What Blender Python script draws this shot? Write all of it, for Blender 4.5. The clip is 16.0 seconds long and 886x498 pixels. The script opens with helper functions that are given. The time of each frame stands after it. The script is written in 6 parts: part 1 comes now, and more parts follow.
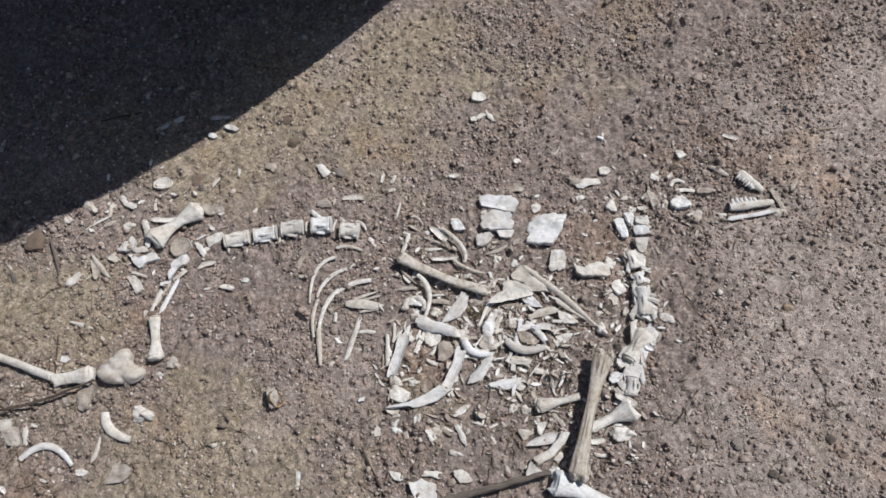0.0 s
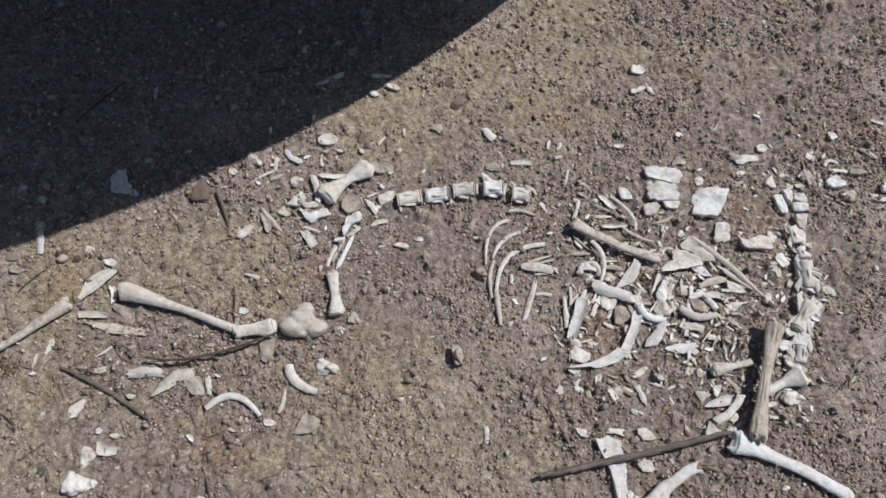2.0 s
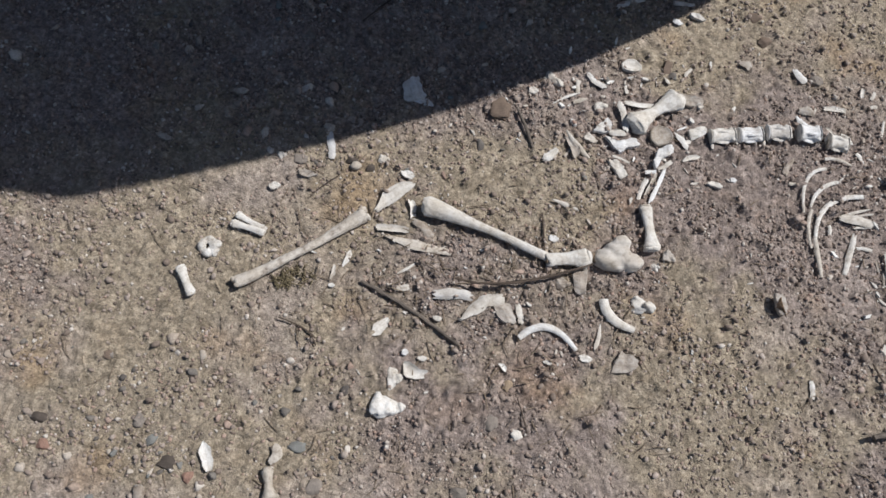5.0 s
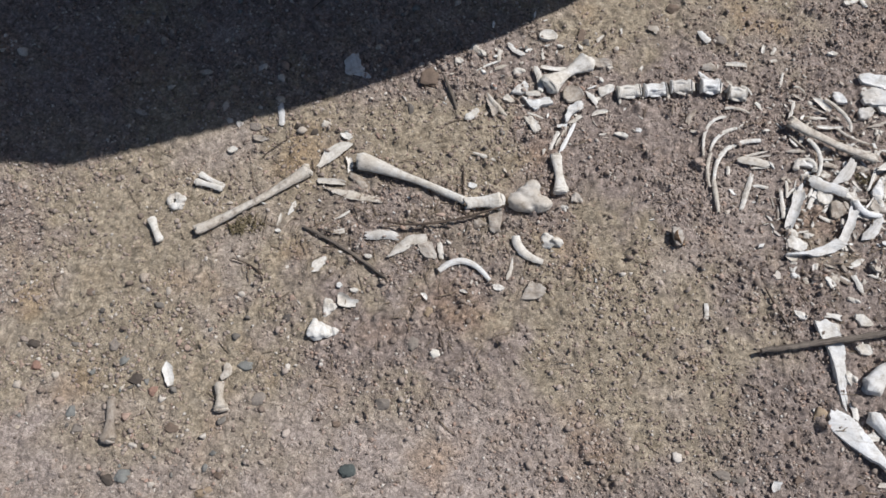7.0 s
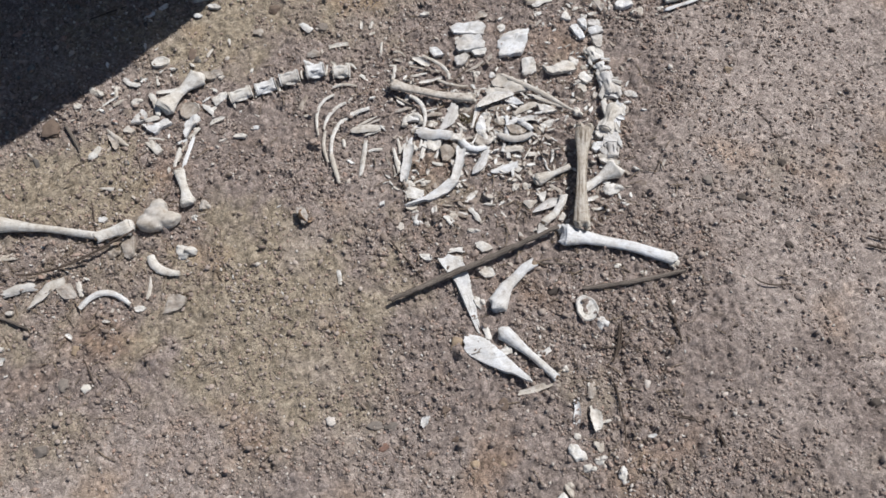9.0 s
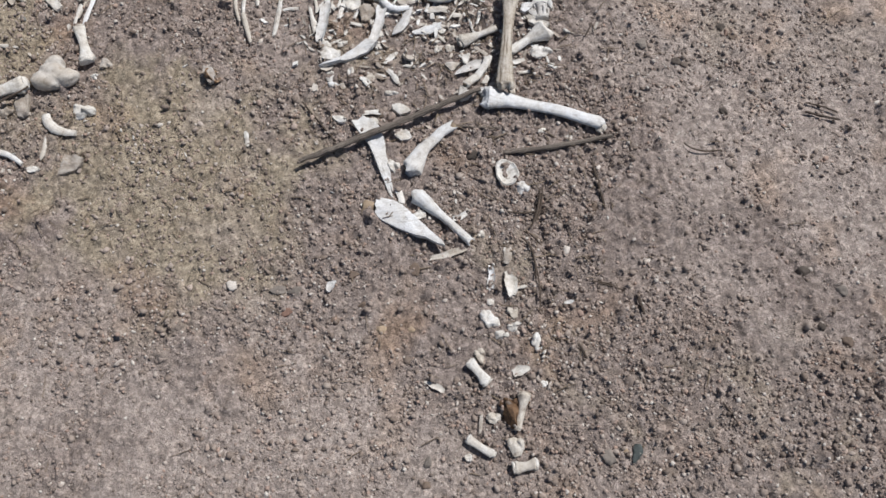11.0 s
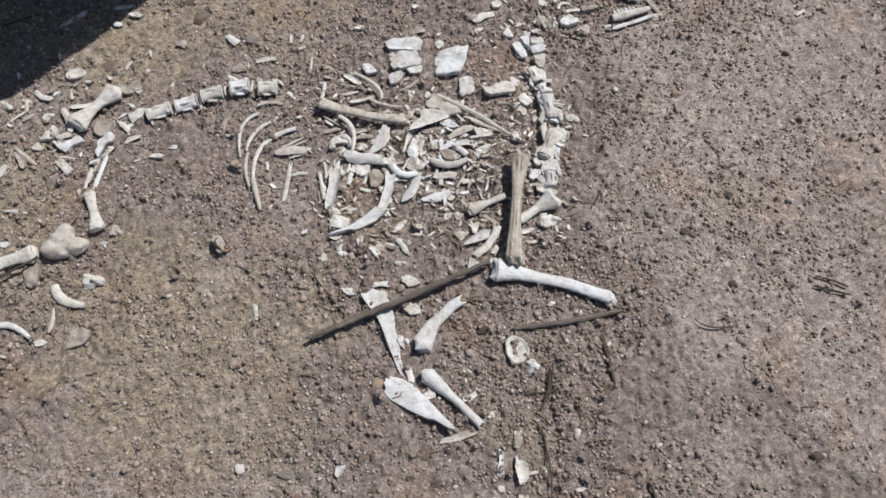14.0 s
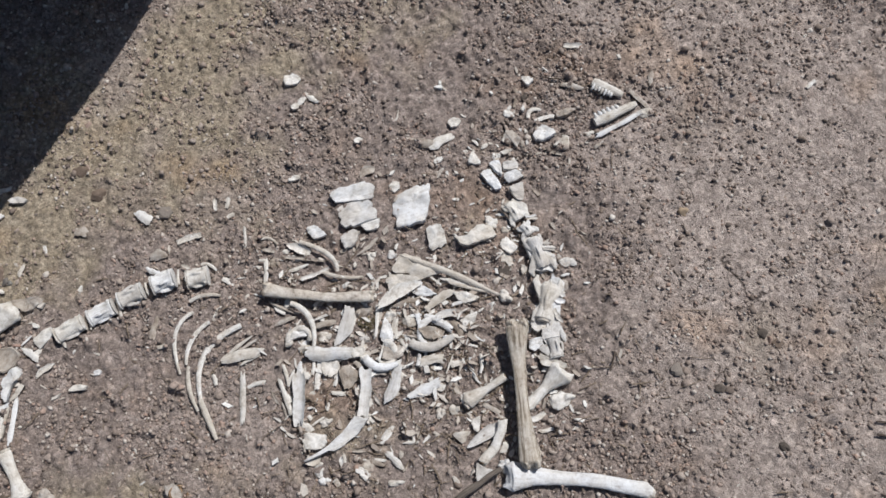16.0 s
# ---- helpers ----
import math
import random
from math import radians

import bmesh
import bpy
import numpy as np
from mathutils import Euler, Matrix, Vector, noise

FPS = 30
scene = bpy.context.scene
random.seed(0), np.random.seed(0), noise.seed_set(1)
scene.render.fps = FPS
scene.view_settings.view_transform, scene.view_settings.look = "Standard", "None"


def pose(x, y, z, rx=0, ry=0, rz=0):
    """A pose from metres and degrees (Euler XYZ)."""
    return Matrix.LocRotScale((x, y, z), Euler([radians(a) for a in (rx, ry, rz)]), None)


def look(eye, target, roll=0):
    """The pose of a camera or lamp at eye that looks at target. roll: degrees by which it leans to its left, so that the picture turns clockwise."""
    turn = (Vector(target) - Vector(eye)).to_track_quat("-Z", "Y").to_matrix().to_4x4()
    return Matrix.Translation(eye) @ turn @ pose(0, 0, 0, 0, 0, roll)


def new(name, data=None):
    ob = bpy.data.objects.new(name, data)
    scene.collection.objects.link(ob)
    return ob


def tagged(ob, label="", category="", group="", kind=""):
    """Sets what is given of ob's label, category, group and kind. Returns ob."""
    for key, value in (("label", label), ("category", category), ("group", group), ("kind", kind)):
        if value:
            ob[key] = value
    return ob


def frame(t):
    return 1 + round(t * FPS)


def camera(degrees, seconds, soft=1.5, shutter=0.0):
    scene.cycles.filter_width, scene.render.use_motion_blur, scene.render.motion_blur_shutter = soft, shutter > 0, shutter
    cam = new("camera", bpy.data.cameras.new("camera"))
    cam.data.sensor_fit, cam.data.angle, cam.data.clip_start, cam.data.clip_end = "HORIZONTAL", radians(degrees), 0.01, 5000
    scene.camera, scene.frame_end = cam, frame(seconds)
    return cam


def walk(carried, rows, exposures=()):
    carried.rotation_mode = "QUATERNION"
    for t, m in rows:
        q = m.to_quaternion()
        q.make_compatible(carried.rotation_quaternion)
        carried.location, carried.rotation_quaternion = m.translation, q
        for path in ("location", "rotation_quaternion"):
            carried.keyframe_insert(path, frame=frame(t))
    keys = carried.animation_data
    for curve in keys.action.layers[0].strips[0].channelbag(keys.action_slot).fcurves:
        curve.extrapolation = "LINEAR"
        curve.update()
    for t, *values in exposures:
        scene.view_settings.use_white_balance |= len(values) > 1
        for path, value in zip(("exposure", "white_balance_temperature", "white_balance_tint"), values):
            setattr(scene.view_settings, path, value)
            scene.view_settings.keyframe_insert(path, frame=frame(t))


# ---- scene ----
cam = camera(57.53, 16.0, 1.6)
PATH = [
    (0.0, pose(0.4548, 0.2409, 1.5921, 21.994, 4.361, 1.643)),
    (0.5, pose(0.3162, 0.2459, 1.6160, 20.364, 2.399, 2.580)),
    (1.0, pose(0.2263, 0.2661, 1.6341, 19.639, 1.708, 3.742)),
    (1.5, pose(0.1150, 0.2450, 1.6489, 19.266, 0.776, 2.010)),
    (2.0, pose(-0.0476, 0.2099, 1.6532, 19.354, -0.593, 2.260)),
    (2.5, pose(-0.1917, 0.1933, 1.6348, 19.352, -1.721, 3.248)),
    (3.0, pose(-0.3246, 0.1723, 1.5999, 18.700, -2.271, 4.024)),
    (3.5, pose(-0.4237, 0.1804, 1.5756, 18.135, -2.361, 3.734)),
    (4.0, pose(-0.5367, 0.1955, 1.5354, 17.174, -3.308, 4.954)),
    (4.5, pose(-0.6756, 0.1726, 1.5066, 17.075, -3.839, 5.171)),
    (4.7, pose(-0.7208, 0.1540, 1.4976, 17.047, -3.922, 5.782)),
    (6.8, pose(-0.4939, -0.0983, 1.6227, 18.386, 1.262, 8.570)),
    (7.0, pose(-0.3984, -0.0919, 1.6534, 19.398, 1.662, 6.566)),
    (7.5, pose(-0.1580, -0.1131, 1.6872, 21.528, 1.814, 1.417)),
    (8.0, pose(0.0098, -0.1249, 1.6920, 21.683, 2.545, -2.900)),
    (8.5, pose(0.1404, -0.1831, 1.6707, 22.064, 3.059, -7.131)),
    (9.0, pose(0.2577, -0.2414, 1.6335, 22.079, 2.999, -9.221)),
    (9.5, pose(0.3327, -0.2770, 1.5773, 20.544, 3.252, -10.902)),
    (10.0, pose(0.3674, -0.3210, 1.5357, 20.137, 2.703, -11.920)),
    (10.2, pose(0.3739, -0.3436, 1.5200, 19.936, 2.529, -10.674)),
    (12.3, pose(0.3470, -0.4294, 1.4418, 18.441, 0.068, -7.113)),
    (12.5, pose(0.3404, -0.3929, 1.4642, 18.739, -0.226, -6.089)),
    (13.0, pose(0.3448, -0.2746, 1.5362, 19.785, 0.417, -6.034)),
    (13.5, pose(0.3539, -0.2075, 1.5650, 21.157, 0.879, -6.864)),
    (14.0, pose(0.3984, -0.1382, 1.5632, 21.390, 1.800, -8.822)),
    (14.5, pose(0.4371, -0.0425, 1.5471, 21.151, 3.006, -12.882)),
    (15.0, pose(0.4308, 0.1221, 1.5196, 19.287, 2.189, -15.302)),
    (15.5, pose(0.4438, 0.3017, 1.4952, 16.809, 0.888, -17.147)),
    (16.0, pose(0.4754, 0.4369, 1.4570, 15.312, 1.629, -18.341)),
]
walk(cam, PATH, exposures=((0.0, -0.13), (1.5, -0.19), (3.0, -0.17), (4.5, -0.08), (7.0, -0.02), (9.0, -0.04), (12.5, -0.1), (14.5, -0.13), (16.0, -0.15)))

# ---- light ----
SUN_EL, SUN_AZ = 55.0, 30.0  # degrees: height, and turn from +x towards +y
sun_dir = Vector((math.cos(radians(SUN_EL)) * math.cos(radians(SUN_AZ)), math.cos(radians(SUN_EL)) * math.sin(radians(SUN_AZ)), math.sin(radians(SUN_EL))))
world = bpy.data.worlds.new("desert_sky")
scene.world = world
world.use_nodes = True
wn = world.node_tree
sky = wn.nodes.new("ShaderNodeTexSky")
sky.sky_type, sky.sun_disc = "NISHITA", False
sky.sun_elevation, sky.sun_rotation = radians(SUN_EL), radians(90 - SUN_AZ)
wn.nodes["Background"].inputs[1].default_value = 0.059
wn.links.new(sky.outputs[0], wn.nodes["Background"].inputs[0])
sun = new("sun", bpy.data.lights.new("sun", "SUN"))
sun.data.energy, sun.data.angle, sun.data.color = 4.5, radians(0.4), (1.0, 0.97, 0.935)
sun.matrix_world = look(sun_dir * 20, (0, 0, 0))

# ---- materials ----


def material(name):
    m = bpy.data.materials.new(name)
    m.use_nodes = True
    t = m.node_tree
    return m, t, t.nodes["Principled BSDF"]


def noise_node(t, scale, detail=6, rough=0.6, source=None):
    n = t.nodes.new("ShaderNodeTexNoise")
    n.inputs["Scale"].default_value, n.inputs["Detail"].default_value, n.inputs["Roughness"].default_value = scale, detail, rough
    if source:
        t.links.new(source, n.inputs["Vector"])
    return n


def ramp(t, source, stops):
    r = t.nodes.new("ShaderNodeValToRGB")
    while len(r.color_ramp.elements) < len(stops):
        r.color_ramp.elements.new(0.5)
    for e, (at, c) in zip(r.color_ramp.elements, stops):
        e.position, e.color = at, (*c, 1)
    t.links.new(source, r.inputs[0])
    return r.outputs[0]


def mixed(t, kind, fac, a, b):
    n = t.nodes.new("ShaderNodeMix")
    n.data_type, n.blend_type = "RGBA", kind
    for socket, v in ((n.inputs[0], fac), (n.inputs[6], a), (n.inputs[7], b)):
        if isinstance(v, bpy.types.NodeSocket):
            t.links.new(v, socket)
        else:
            socket.default_value = v if isinstance(v, float) else (*v, 1)
    return n.outputs[2]


def bump(t, bsdf, source, strength, distance, under=None):
    n = t.nodes.new("ShaderNodeBump")
    n.inputs["Strength"].default_value, n.inputs["Distance"].default_value = strength, distance
    t.links.new(source, n.inputs["Height"])
    if under:
        t.links.new(under, n.inputs["Normal"])
    t.links.new(n.outputs[0], bsdf.inputs["Normal"])
    return n.outputs[0]


def soil_material():
    m, t, b = material("dry_soil")
    co = t.nodes.new("ShaderNodeTexCoord").outputs["Object"]
    at = t.nodes.new("ShaderNodeAttribute")
    at.attribute_name = "bare"
    grey = ramp(t, noise_node(t, 60, 8, 0.7, co).outputs[0], [(0.3, (0.185, 0.151, 0.135)), (0.5, (0.292, 0.243, 0.221)), (0.7, (0.40, 0.343, 0.317))])
    tan = ramp(t, noise_node(t, 45, 7, 0.65, co).outputs[0], [(0.3, (0.25, 0.208, 0.156)), (0.52, (0.36, 0.306, 0.237)), (0.75, (0.435, 0.378, 0.304))])
    base = mixed(t, "MIX", at.outputs["Fac"], grey, tan)
    pt = t.nodes.new("ShaderNodeAttribute")
    pt.attribute_name = "pale"
    crust = ramp(t, noise_node(t, 50, 6, 0.65, co).outputs[0], [(0.3, (0.29, 0.242, 0.217)), (0.52, (0.405, 0.345, 0.313)), (0.75, (0.485, 0.42, 0.388))])
    base = mixed(t, "MIX", pt.outputs["Fac"], base, crust)
    ct = t.nodes.new("ShaderNodeAttribute")
    ct.attribute_name = "cracked"
    wob = t.nodes.new("ShaderNodeVectorMath")
    wob.operation = "MULTIPLY_ADD"
    t.links.new(noise_node(t, 22, 4, 0.6, co).outputs["Color"], wob.inputs[0])
    wob.inputs[1].default_value = (0.06, 0.06, 0.0)
    t.links.new(co, wob.inputs[2])
    cell = t.nodes.new("ShaderNodeTexVoronoi")
    cell.feature = "DISTANCE_TO_EDGE"
    cell.inputs["Scale"].default_value = 8.5
    t.links.new(wob.outputs[0], cell.inputs["Vector"])
    line = ramp(t, cell.outputs["Distance"], [(0.0, (0.85, 0.85, 0.85)), (0.006, (0.55, 0.55, 0.55)), (0.013, (0, 0, 0))])
    broken = ramp(t, noise_node(t, 9, 2, 0.5, co).outputs[0], [(0.5, (0, 0, 0)), (0.57, (1, 1, 1))])
    crack = mixed(t, "MULTIPLY", 1.0, mixed(t, "MULTIPLY", 1.0, line, broken), ct.outputs["Color"])
    base = mixed(t, "MIX", crack, base, (0.055, 0.042, 0.036))
    rust = ramp(t, noise_node(t, 5, 3, 0.5, co).outputs[0], [(0.56, (1, 1, 1)), (0.72, (1.05, 0.9, 0.74))])
    base = mixed(t, "MULTIPLY", 0.8, base, rust)
    speck = ramp(t, noise_node(t, 420, 3, 0.6, co).outputs[0], [(0.34, (0.78, 0.77, 0.76)), (0.5, (1, 1, 1)), (0.68, (1.2, 1.19, 1.18))])
    base = mixed(t, "MULTIPLY", 0.85, base, speck)
    for scale, low, high in ((80, 0.78, 1.2), (190, 0.66, 1.42)):
        vo = t.nodes.new("ShaderNodeTexVoronoi")
        vo.inputs["Scale"].default_value = scale
        t.links.new(co, vo.inputs["Vector"])
        sep = t.nodes.new("ShaderNodeSeparateColor")
        t.links.new(vo.outputs["Color"], sep.inputs[0])
        base = mixed(t, "MULTIPLY", 0.75, base, ramp(t, sep.outputs[0], [(0.0, (low, low, low)), (0.6, (1, 1, 1)), (1.0, (high, high, high))]))
    t.links.new(base, b.inputs["Base Color"])
    b.inputs["Roughness"].default_value = 0.95
    b.inputs["Specular IOR Level"].default_value = 0.15
    n1 = bump(t, b, noise_node(t, 150, 8, 0.75, co).outputs[0], 0.9, 0.006)
    v = t.nodes.new("ShaderNodeTexVoronoi")
    v.inputs["Scale"].default_value = 260
    t.links.new(co, v.inputs["Vector"])
    n2 = bump(t, b, v.outputs["Distance"], 0.5, 0.002, n1)
    deep = t.nodes.new("ShaderNodeMath")
    deep.operation = "SUBTRACT"
    deep.inputs[0].default_value = 1.0
    t.links.new(crack, deep.inputs[1])
    bump(t, b, deep.outputs[0], 0.6, 0.004, n2)
    return m


def stone_material(name, stops, by_island):
    m, t, b = material(name)
    if by_island:
        rnd = t.nodes.new("ShaderNodeNewGeometry").outputs["Random Per Island"]
    else:
        rnd = t.nodes.new("ShaderNodeObjectInfo").outputs["Random"]
    co = t.nodes.new("ShaderNodeTexCoord").outputs["Object"]
    c = ramp(t, rnd, stops)
    n = noise_node(t, 300, 5, 0.65, co)
    c = mixed(t, "MULTIPLY", 0.8, c, ramp(t, n.outputs[0], [(0.3, (0.7, 0.7, 0.7)), (0.7, (1.25, 1.23, 1.2))]))
    t.links.new(c, b.inputs["Base Color"])
    b.inputs["Roughness"].default_value = 0.85
    b.inputs["Specular IOR Level"].default_value = 0.25
    bump(t, b, n.outputs[0], 0.5, 0.0015)
    return m


def bone_material(name, light, mid, dirt, dirt_at=0.42, grained=0.6):
    """Weathered bone: bleached surface, faint hairline grain along the piece, soil stains in patches."""
    m, t, b = material(name)
    co = t.nodes.new("ShaderNodeTexCoord").outputs["Object"]
    rnd = t.nodes.new("ShaderNodeObjectInfo").outputs["Random"]
    mp = t.nodes.new("ShaderNodeMapping")
    mp.inputs["Scale"].default_value = (11, 210, 210)
    shift = t.nodes.new("ShaderNodeVectorMath")
    shift.operation = "ADD"
    t.links.new(co, shift.inputs[0])
    t.links.new(rnd, shift.inputs[1])
    t.links.new(shift.outputs[0], mp.inputs["Vector"])
    low = 0.11 if grained > 0.9 else 0.0
    grain = noise_node(t, 1.0, 5, 0.65, mp.outputs[0])
    big = noise_node(t, 62, 8, 0.72, shift.outputs[0])
    c = ramp(t, big.outputs[0], [(dirt_at - 0.14, dirt), (dirt_at + 0.02, mid), (dirt_at + 0.16, light)])
    tint = noise_node(t, 24, 4, 0.55, shift.outputs[0])
    c = mixed(t, "MULTIPLY", 0.9, c, ramp(t, tint.outputs[0], [(0.32, (0.86, 0.82, 0.77)), (0.48, (0.98, 0.965, 0.945)), (0.64, (1.0, 1.01, 1.03))]))
    c = mixed(t, "MULTIPLY", grained, c, ramp(t, grain.outputs[0], [(0.26 + low, (0.36, 0.32, 0.28)), (0.36 + low, (0.82, 0.8, 0.77)), (0.48 + low, (1, 1, 1)), (0.75, (1.05, 1.05, 1.05))]))
    pits = noise_node(t, 330, 4, 0.65, shift.outputs[0])
    c = mixed(t, "MULTIPLY", 0.8, c, ramp(t, pits.outputs[0], [(0.27, (0.42, 0.38, 0.34)), (0.38, (0.95, 0.94, 0.93)), (0.7, (1.06, 1.06, 1.06))]))
    c = mixed(t, "MULTIPLY", 0.85, c, ramp(t, rnd, [(0.0, (0.76, 0.72, 0.68)), (0.45, (0.94, 0.93, 0.92)), (1.0, (1.05, 1.05, 1.06))]))
    t.links.new(c, b.inputs["Base Color"])
    b.inputs["Roughness"].default_value = 0.72
    b.inputs["Specular IOR Level"].default_value = 0.3
    n1 = bump(t, b, grain.outputs[0], 0.35, 0.0015)
    bump(t, b, big.outputs[0], 0.6, 0.004, n1)
    return m


def wood_material(name, dark, light):
    m, t, b = material(name)
    co = t.nodes.new("ShaderNodeTexCoord").outputs["Object"]
    mp = t.nodes.new("ShaderNodeMapping")
    mp.inputs["Scale"].default_value = (14, 300, 300)
    t.links.new(co, mp.inputs["Vector"])
    g = noise_node(t, 1.0, 6, 0.7, mp.outputs[0])
    c = ramp(t, g.outputs[0], [(0.32, dark), (0.68, light)])
    t.links.new(c, b.inputs["Base Color"])
    b.inputs["Roughness"].default_value = 0.9
    bump(t, b, g.outputs[0], 0.8, 0.003)
    return m


SOIL = soil_material()
PEBBLE = stone_material("pebble", [(0.0, (0.14, 0.113, 0.098)), (0.2, (0.25, 0.205, 0.18)), (0.55, (0.37, 0.312, 0.28)), (0.75, (0.37, 0.27, 0.225)), (0.88, (0.46, 0.405, 0.37)), (1.0, (0.62, 0.585, 0.55))], True)
CLOD = stone_material("soil_clod", [(0.0, (0.19, 0.152, 0.128)), (0.5, (0.275, 0.227, 0.198)), (1.0, (0.39, 0.335, 0.30))], True)
BLEACHED = bone_material("bleached_bone", (0.715, 0.73, 0.745), (0.60, 0.605, 0.61), (0.33, 0.295, 0.265), 0.40)
CREAM = bone_material("cream_bone", (0.71, 0.705, 0.685), (0.59, 0.57, 0.535), (0.30, 0.255, 0.215), 0.41)
BUFF = bone_material("buff_bone", (0.61, 0.58, 0.53), (0.49, 0.45, 0.40), (0.17, 0.135, 0.11), 0.46)
BROWN = bone_material("brown_bone", (0.52, 0.42, 0.30), (0.30, 0.20, 0.125), (0.11, 0.07, 0.045), 0.5)
GREYB = bone_material("grey_bone", (0.50, 0.475, 0.445), (0.40, 0.365, 0.33), (0.24, 0.20, 0.17), 0.46)
MARROW = bone_material("spongy_bone", (0.40, 0.33, 0.25), (0.27, 0.21, 0.155), (0.10, 0.075, 0.055), 0.48)
STREAK = bone_material("streaked_bone", (0.56, 0.53, 0.48), (0.45, 0.41, 0.36), (0.2, 0.165, 0.14), 0.42, 1.0)
SMOOTH = bone_material("smooth_joint_bone", (0.70, 0.69, 0.67), (0.58, 0.555, 0.52), (0.36, 0.31, 0.265), 0.40, 0.0)
CRUMB = stone_material("bone_crumb", [(0.0, (0.34, 0.29, 0.25)), (0.35, (0.5, 0.455, 0.41)), (0.7, (0.64, 0.62, 0.59)), (1.0, (0.76, 0.765, 0.76))], True)
MIXED = stone_material("mixed_gravel", [(0.0, (0.10, 0.09, 0.085)), (0.2, (0.20, 0.185, 0.17)), (0.36, (0.19, 0.205, 0.205)), (0.5, (0.34, 0.27, 0.225)), (0.62, (0.36, 0.25, 0.21)), (0.78, (0.42, 0.365, 0.31)), (1.0, (0.60, 0.565, 0.53))], True)
STICK = wood_material("weathered_stick", (0.04, 0.031, 0.026), (0.24, 0.205, 0.175))
HORN = bone_material("dried_hoof", (0.20, 0.125, 0.075), (0.12, 0.07, 0.04), (0.04, 0.025, 0.016), 0.45)
MOSS = wood_material("dry_moss", (0.08, 0.066, 0.038), (0.25, 0.205, 0.125))
TWIG = wood_material("dark_twig", (0.03, 0.021, 0.016), (0.12, 0.09, 0.07))
STRAW = wood_material("dry_stalk", (0.08, 0.058, 0.042), (0.34, 0.27, 0.20))
ROCKS = {}
for rock_name, rock_colour in (("grey", (0.22, 0.195, 0.175)), ("dark", (0.095, 0.08, 0.07)), ("teal", (0.085, 0.1, 0.1)), ("red", (0.27, 0.17, 0.135)), ("tan", (0.32, 0.25, 0.18)), ("white", (0.62, 0.60, 0.56)), ("brown", (0.17, 0.13, 0.105)), ("blue", (0.19, 0.195, 0.19))):
    ROCKS[rock_name] = stone_material(rock_name + "_stone", [(0.0, tuple(v * 0.85 for v in rock_colour)), (1.0, tuple(v * 1.15 for v in rock_colour))], False)
TONES = {"W": BLEACHED, "C": CREAM, "B": BUFF, "N": BROWN, "G": GREYB}
WORDS = {"W": "sun-bleached white", "C": "cream-white", "B": "buff-coloured", "N": "brown-stained", "G": "greyish weathered"}

# ---- ground ----
rng = np.random.default_rng(7)
LATTICE = rng.random((256, 256))


def value_noise(x, y, size):
    turn = 0.6 + 11.0 * size
    x, y = np.asarray(x, float), np.asarray(y, float)
    x, y = x + 0.3 * size * np.sin(y / size * 2.3), y + 0.3 * size * np.sin(x / size * 1.9)
    u, v = (x * math.cos(turn) - y * math.sin(turn)) / size, (x * math.sin(turn) + y * math.cos(turn)) / size
    i, j = np.floor(u).astype(int), np.floor(v).astype(int)
    f, g = u - i, v - j
    f, g = f * f * (3 - 2 * f), g * g * (3 - 2 * g)
    a, b = LATTICE[i % 256, j % 256], LATTICE[(i + 1) % 256, j % 256]
    c, d = LATTICE[i % 256, (j + 1) % 256], LATTICE[(i + 1) % 256, (j + 1) % 256]
    return (a * (1 - f) + b * f) * (1 - g) + (c * (1 - f) + d * f) * g - 0.5


def bareness(x, y):
    """How far the fine tan crust shows instead of grey-brown grit: 0 to 1."""
    s = np.full(np.shape(x), -0.42)
    for cx, cy, rx, ry, k in ((-0.13, 0.42, 0.24, 0.17, 1.15), (-0.02, 0.22, 0.18, 0.15, 0.8), (-0.55, 0.72, 0.20, 0.13, 1.0), (-0.95, 0.72, 0.32, 0.14, 1.0), (0.2, 1.32, 0.42, 0.17, 1.1), (-0.2, 1.1, 0.3, 0.13, 1.0), (-1.25, 0.35, 0.36, 0.5, 1.15), (-0.95, 0.1, 0.2, 0.3, 0.6), (1.1, 0.75, 0.2, 0.3, 0.5), (1.3, 0.35, 0.2, 0.2, 0.45), (-0.5, 0.05, 0.25, 0.16, 0.6)):
        s = s + k * np.exp(-((x - cx) / rx) ** 2 - ((y - cy) / ry) ** 2)
    s = s + 0.8 * value_noise(x + 3, y, 0.22) + 0.7 * value_noise(x, y + 5, 0.07) + 0.5 * value_noise(x + 2, y + 8, 0.028)
    return np.clip(s * 1.6 + 0.25, 0, 1)


def paleness(x, y):
    """How far the soil is a smooth pale pinkish crust with little grit: 0 to 1."""
    s = np.full(np.shape(x), -0.2)
    for cx, cy, rx, ry, k in ((1.25, 0.6, 0.36, 0.55, 1.0), (0.95, 0.62, 0.16, 0.14, 0.5), (1.25, 0.05, 0.3, 0.3, 0.45), (1.3, 1.3, 0.5, 0.3, 0.4), (-0.35, -0.05, 0.4, 0.2, 0.8), (-1.3, -0.05, 0.4, 0.25, 0.4), (0.1, -0.3, 0.4, 0.2, 0.7)):
        s = s + k * np.exp(-((x - cx) / rx) ** 2 - ((y - cy) / ry) ** 2)
    s = s + 0.9 * value_noise(x + 13, y + 2, 0.17) + 0.6 * value_noise(x + 1, y + 15, 0.06)
    return np.clip(s * 1.5 + 0.1, 0, 1)


def ground_height(x, y):
    h = 0.016 * value_noise(x, y, 0.6) + 0.007 * value_noise(x + 9, y + 4, 0.13)
    return h + 0.0035 * value_noise(x, y, 0.045)


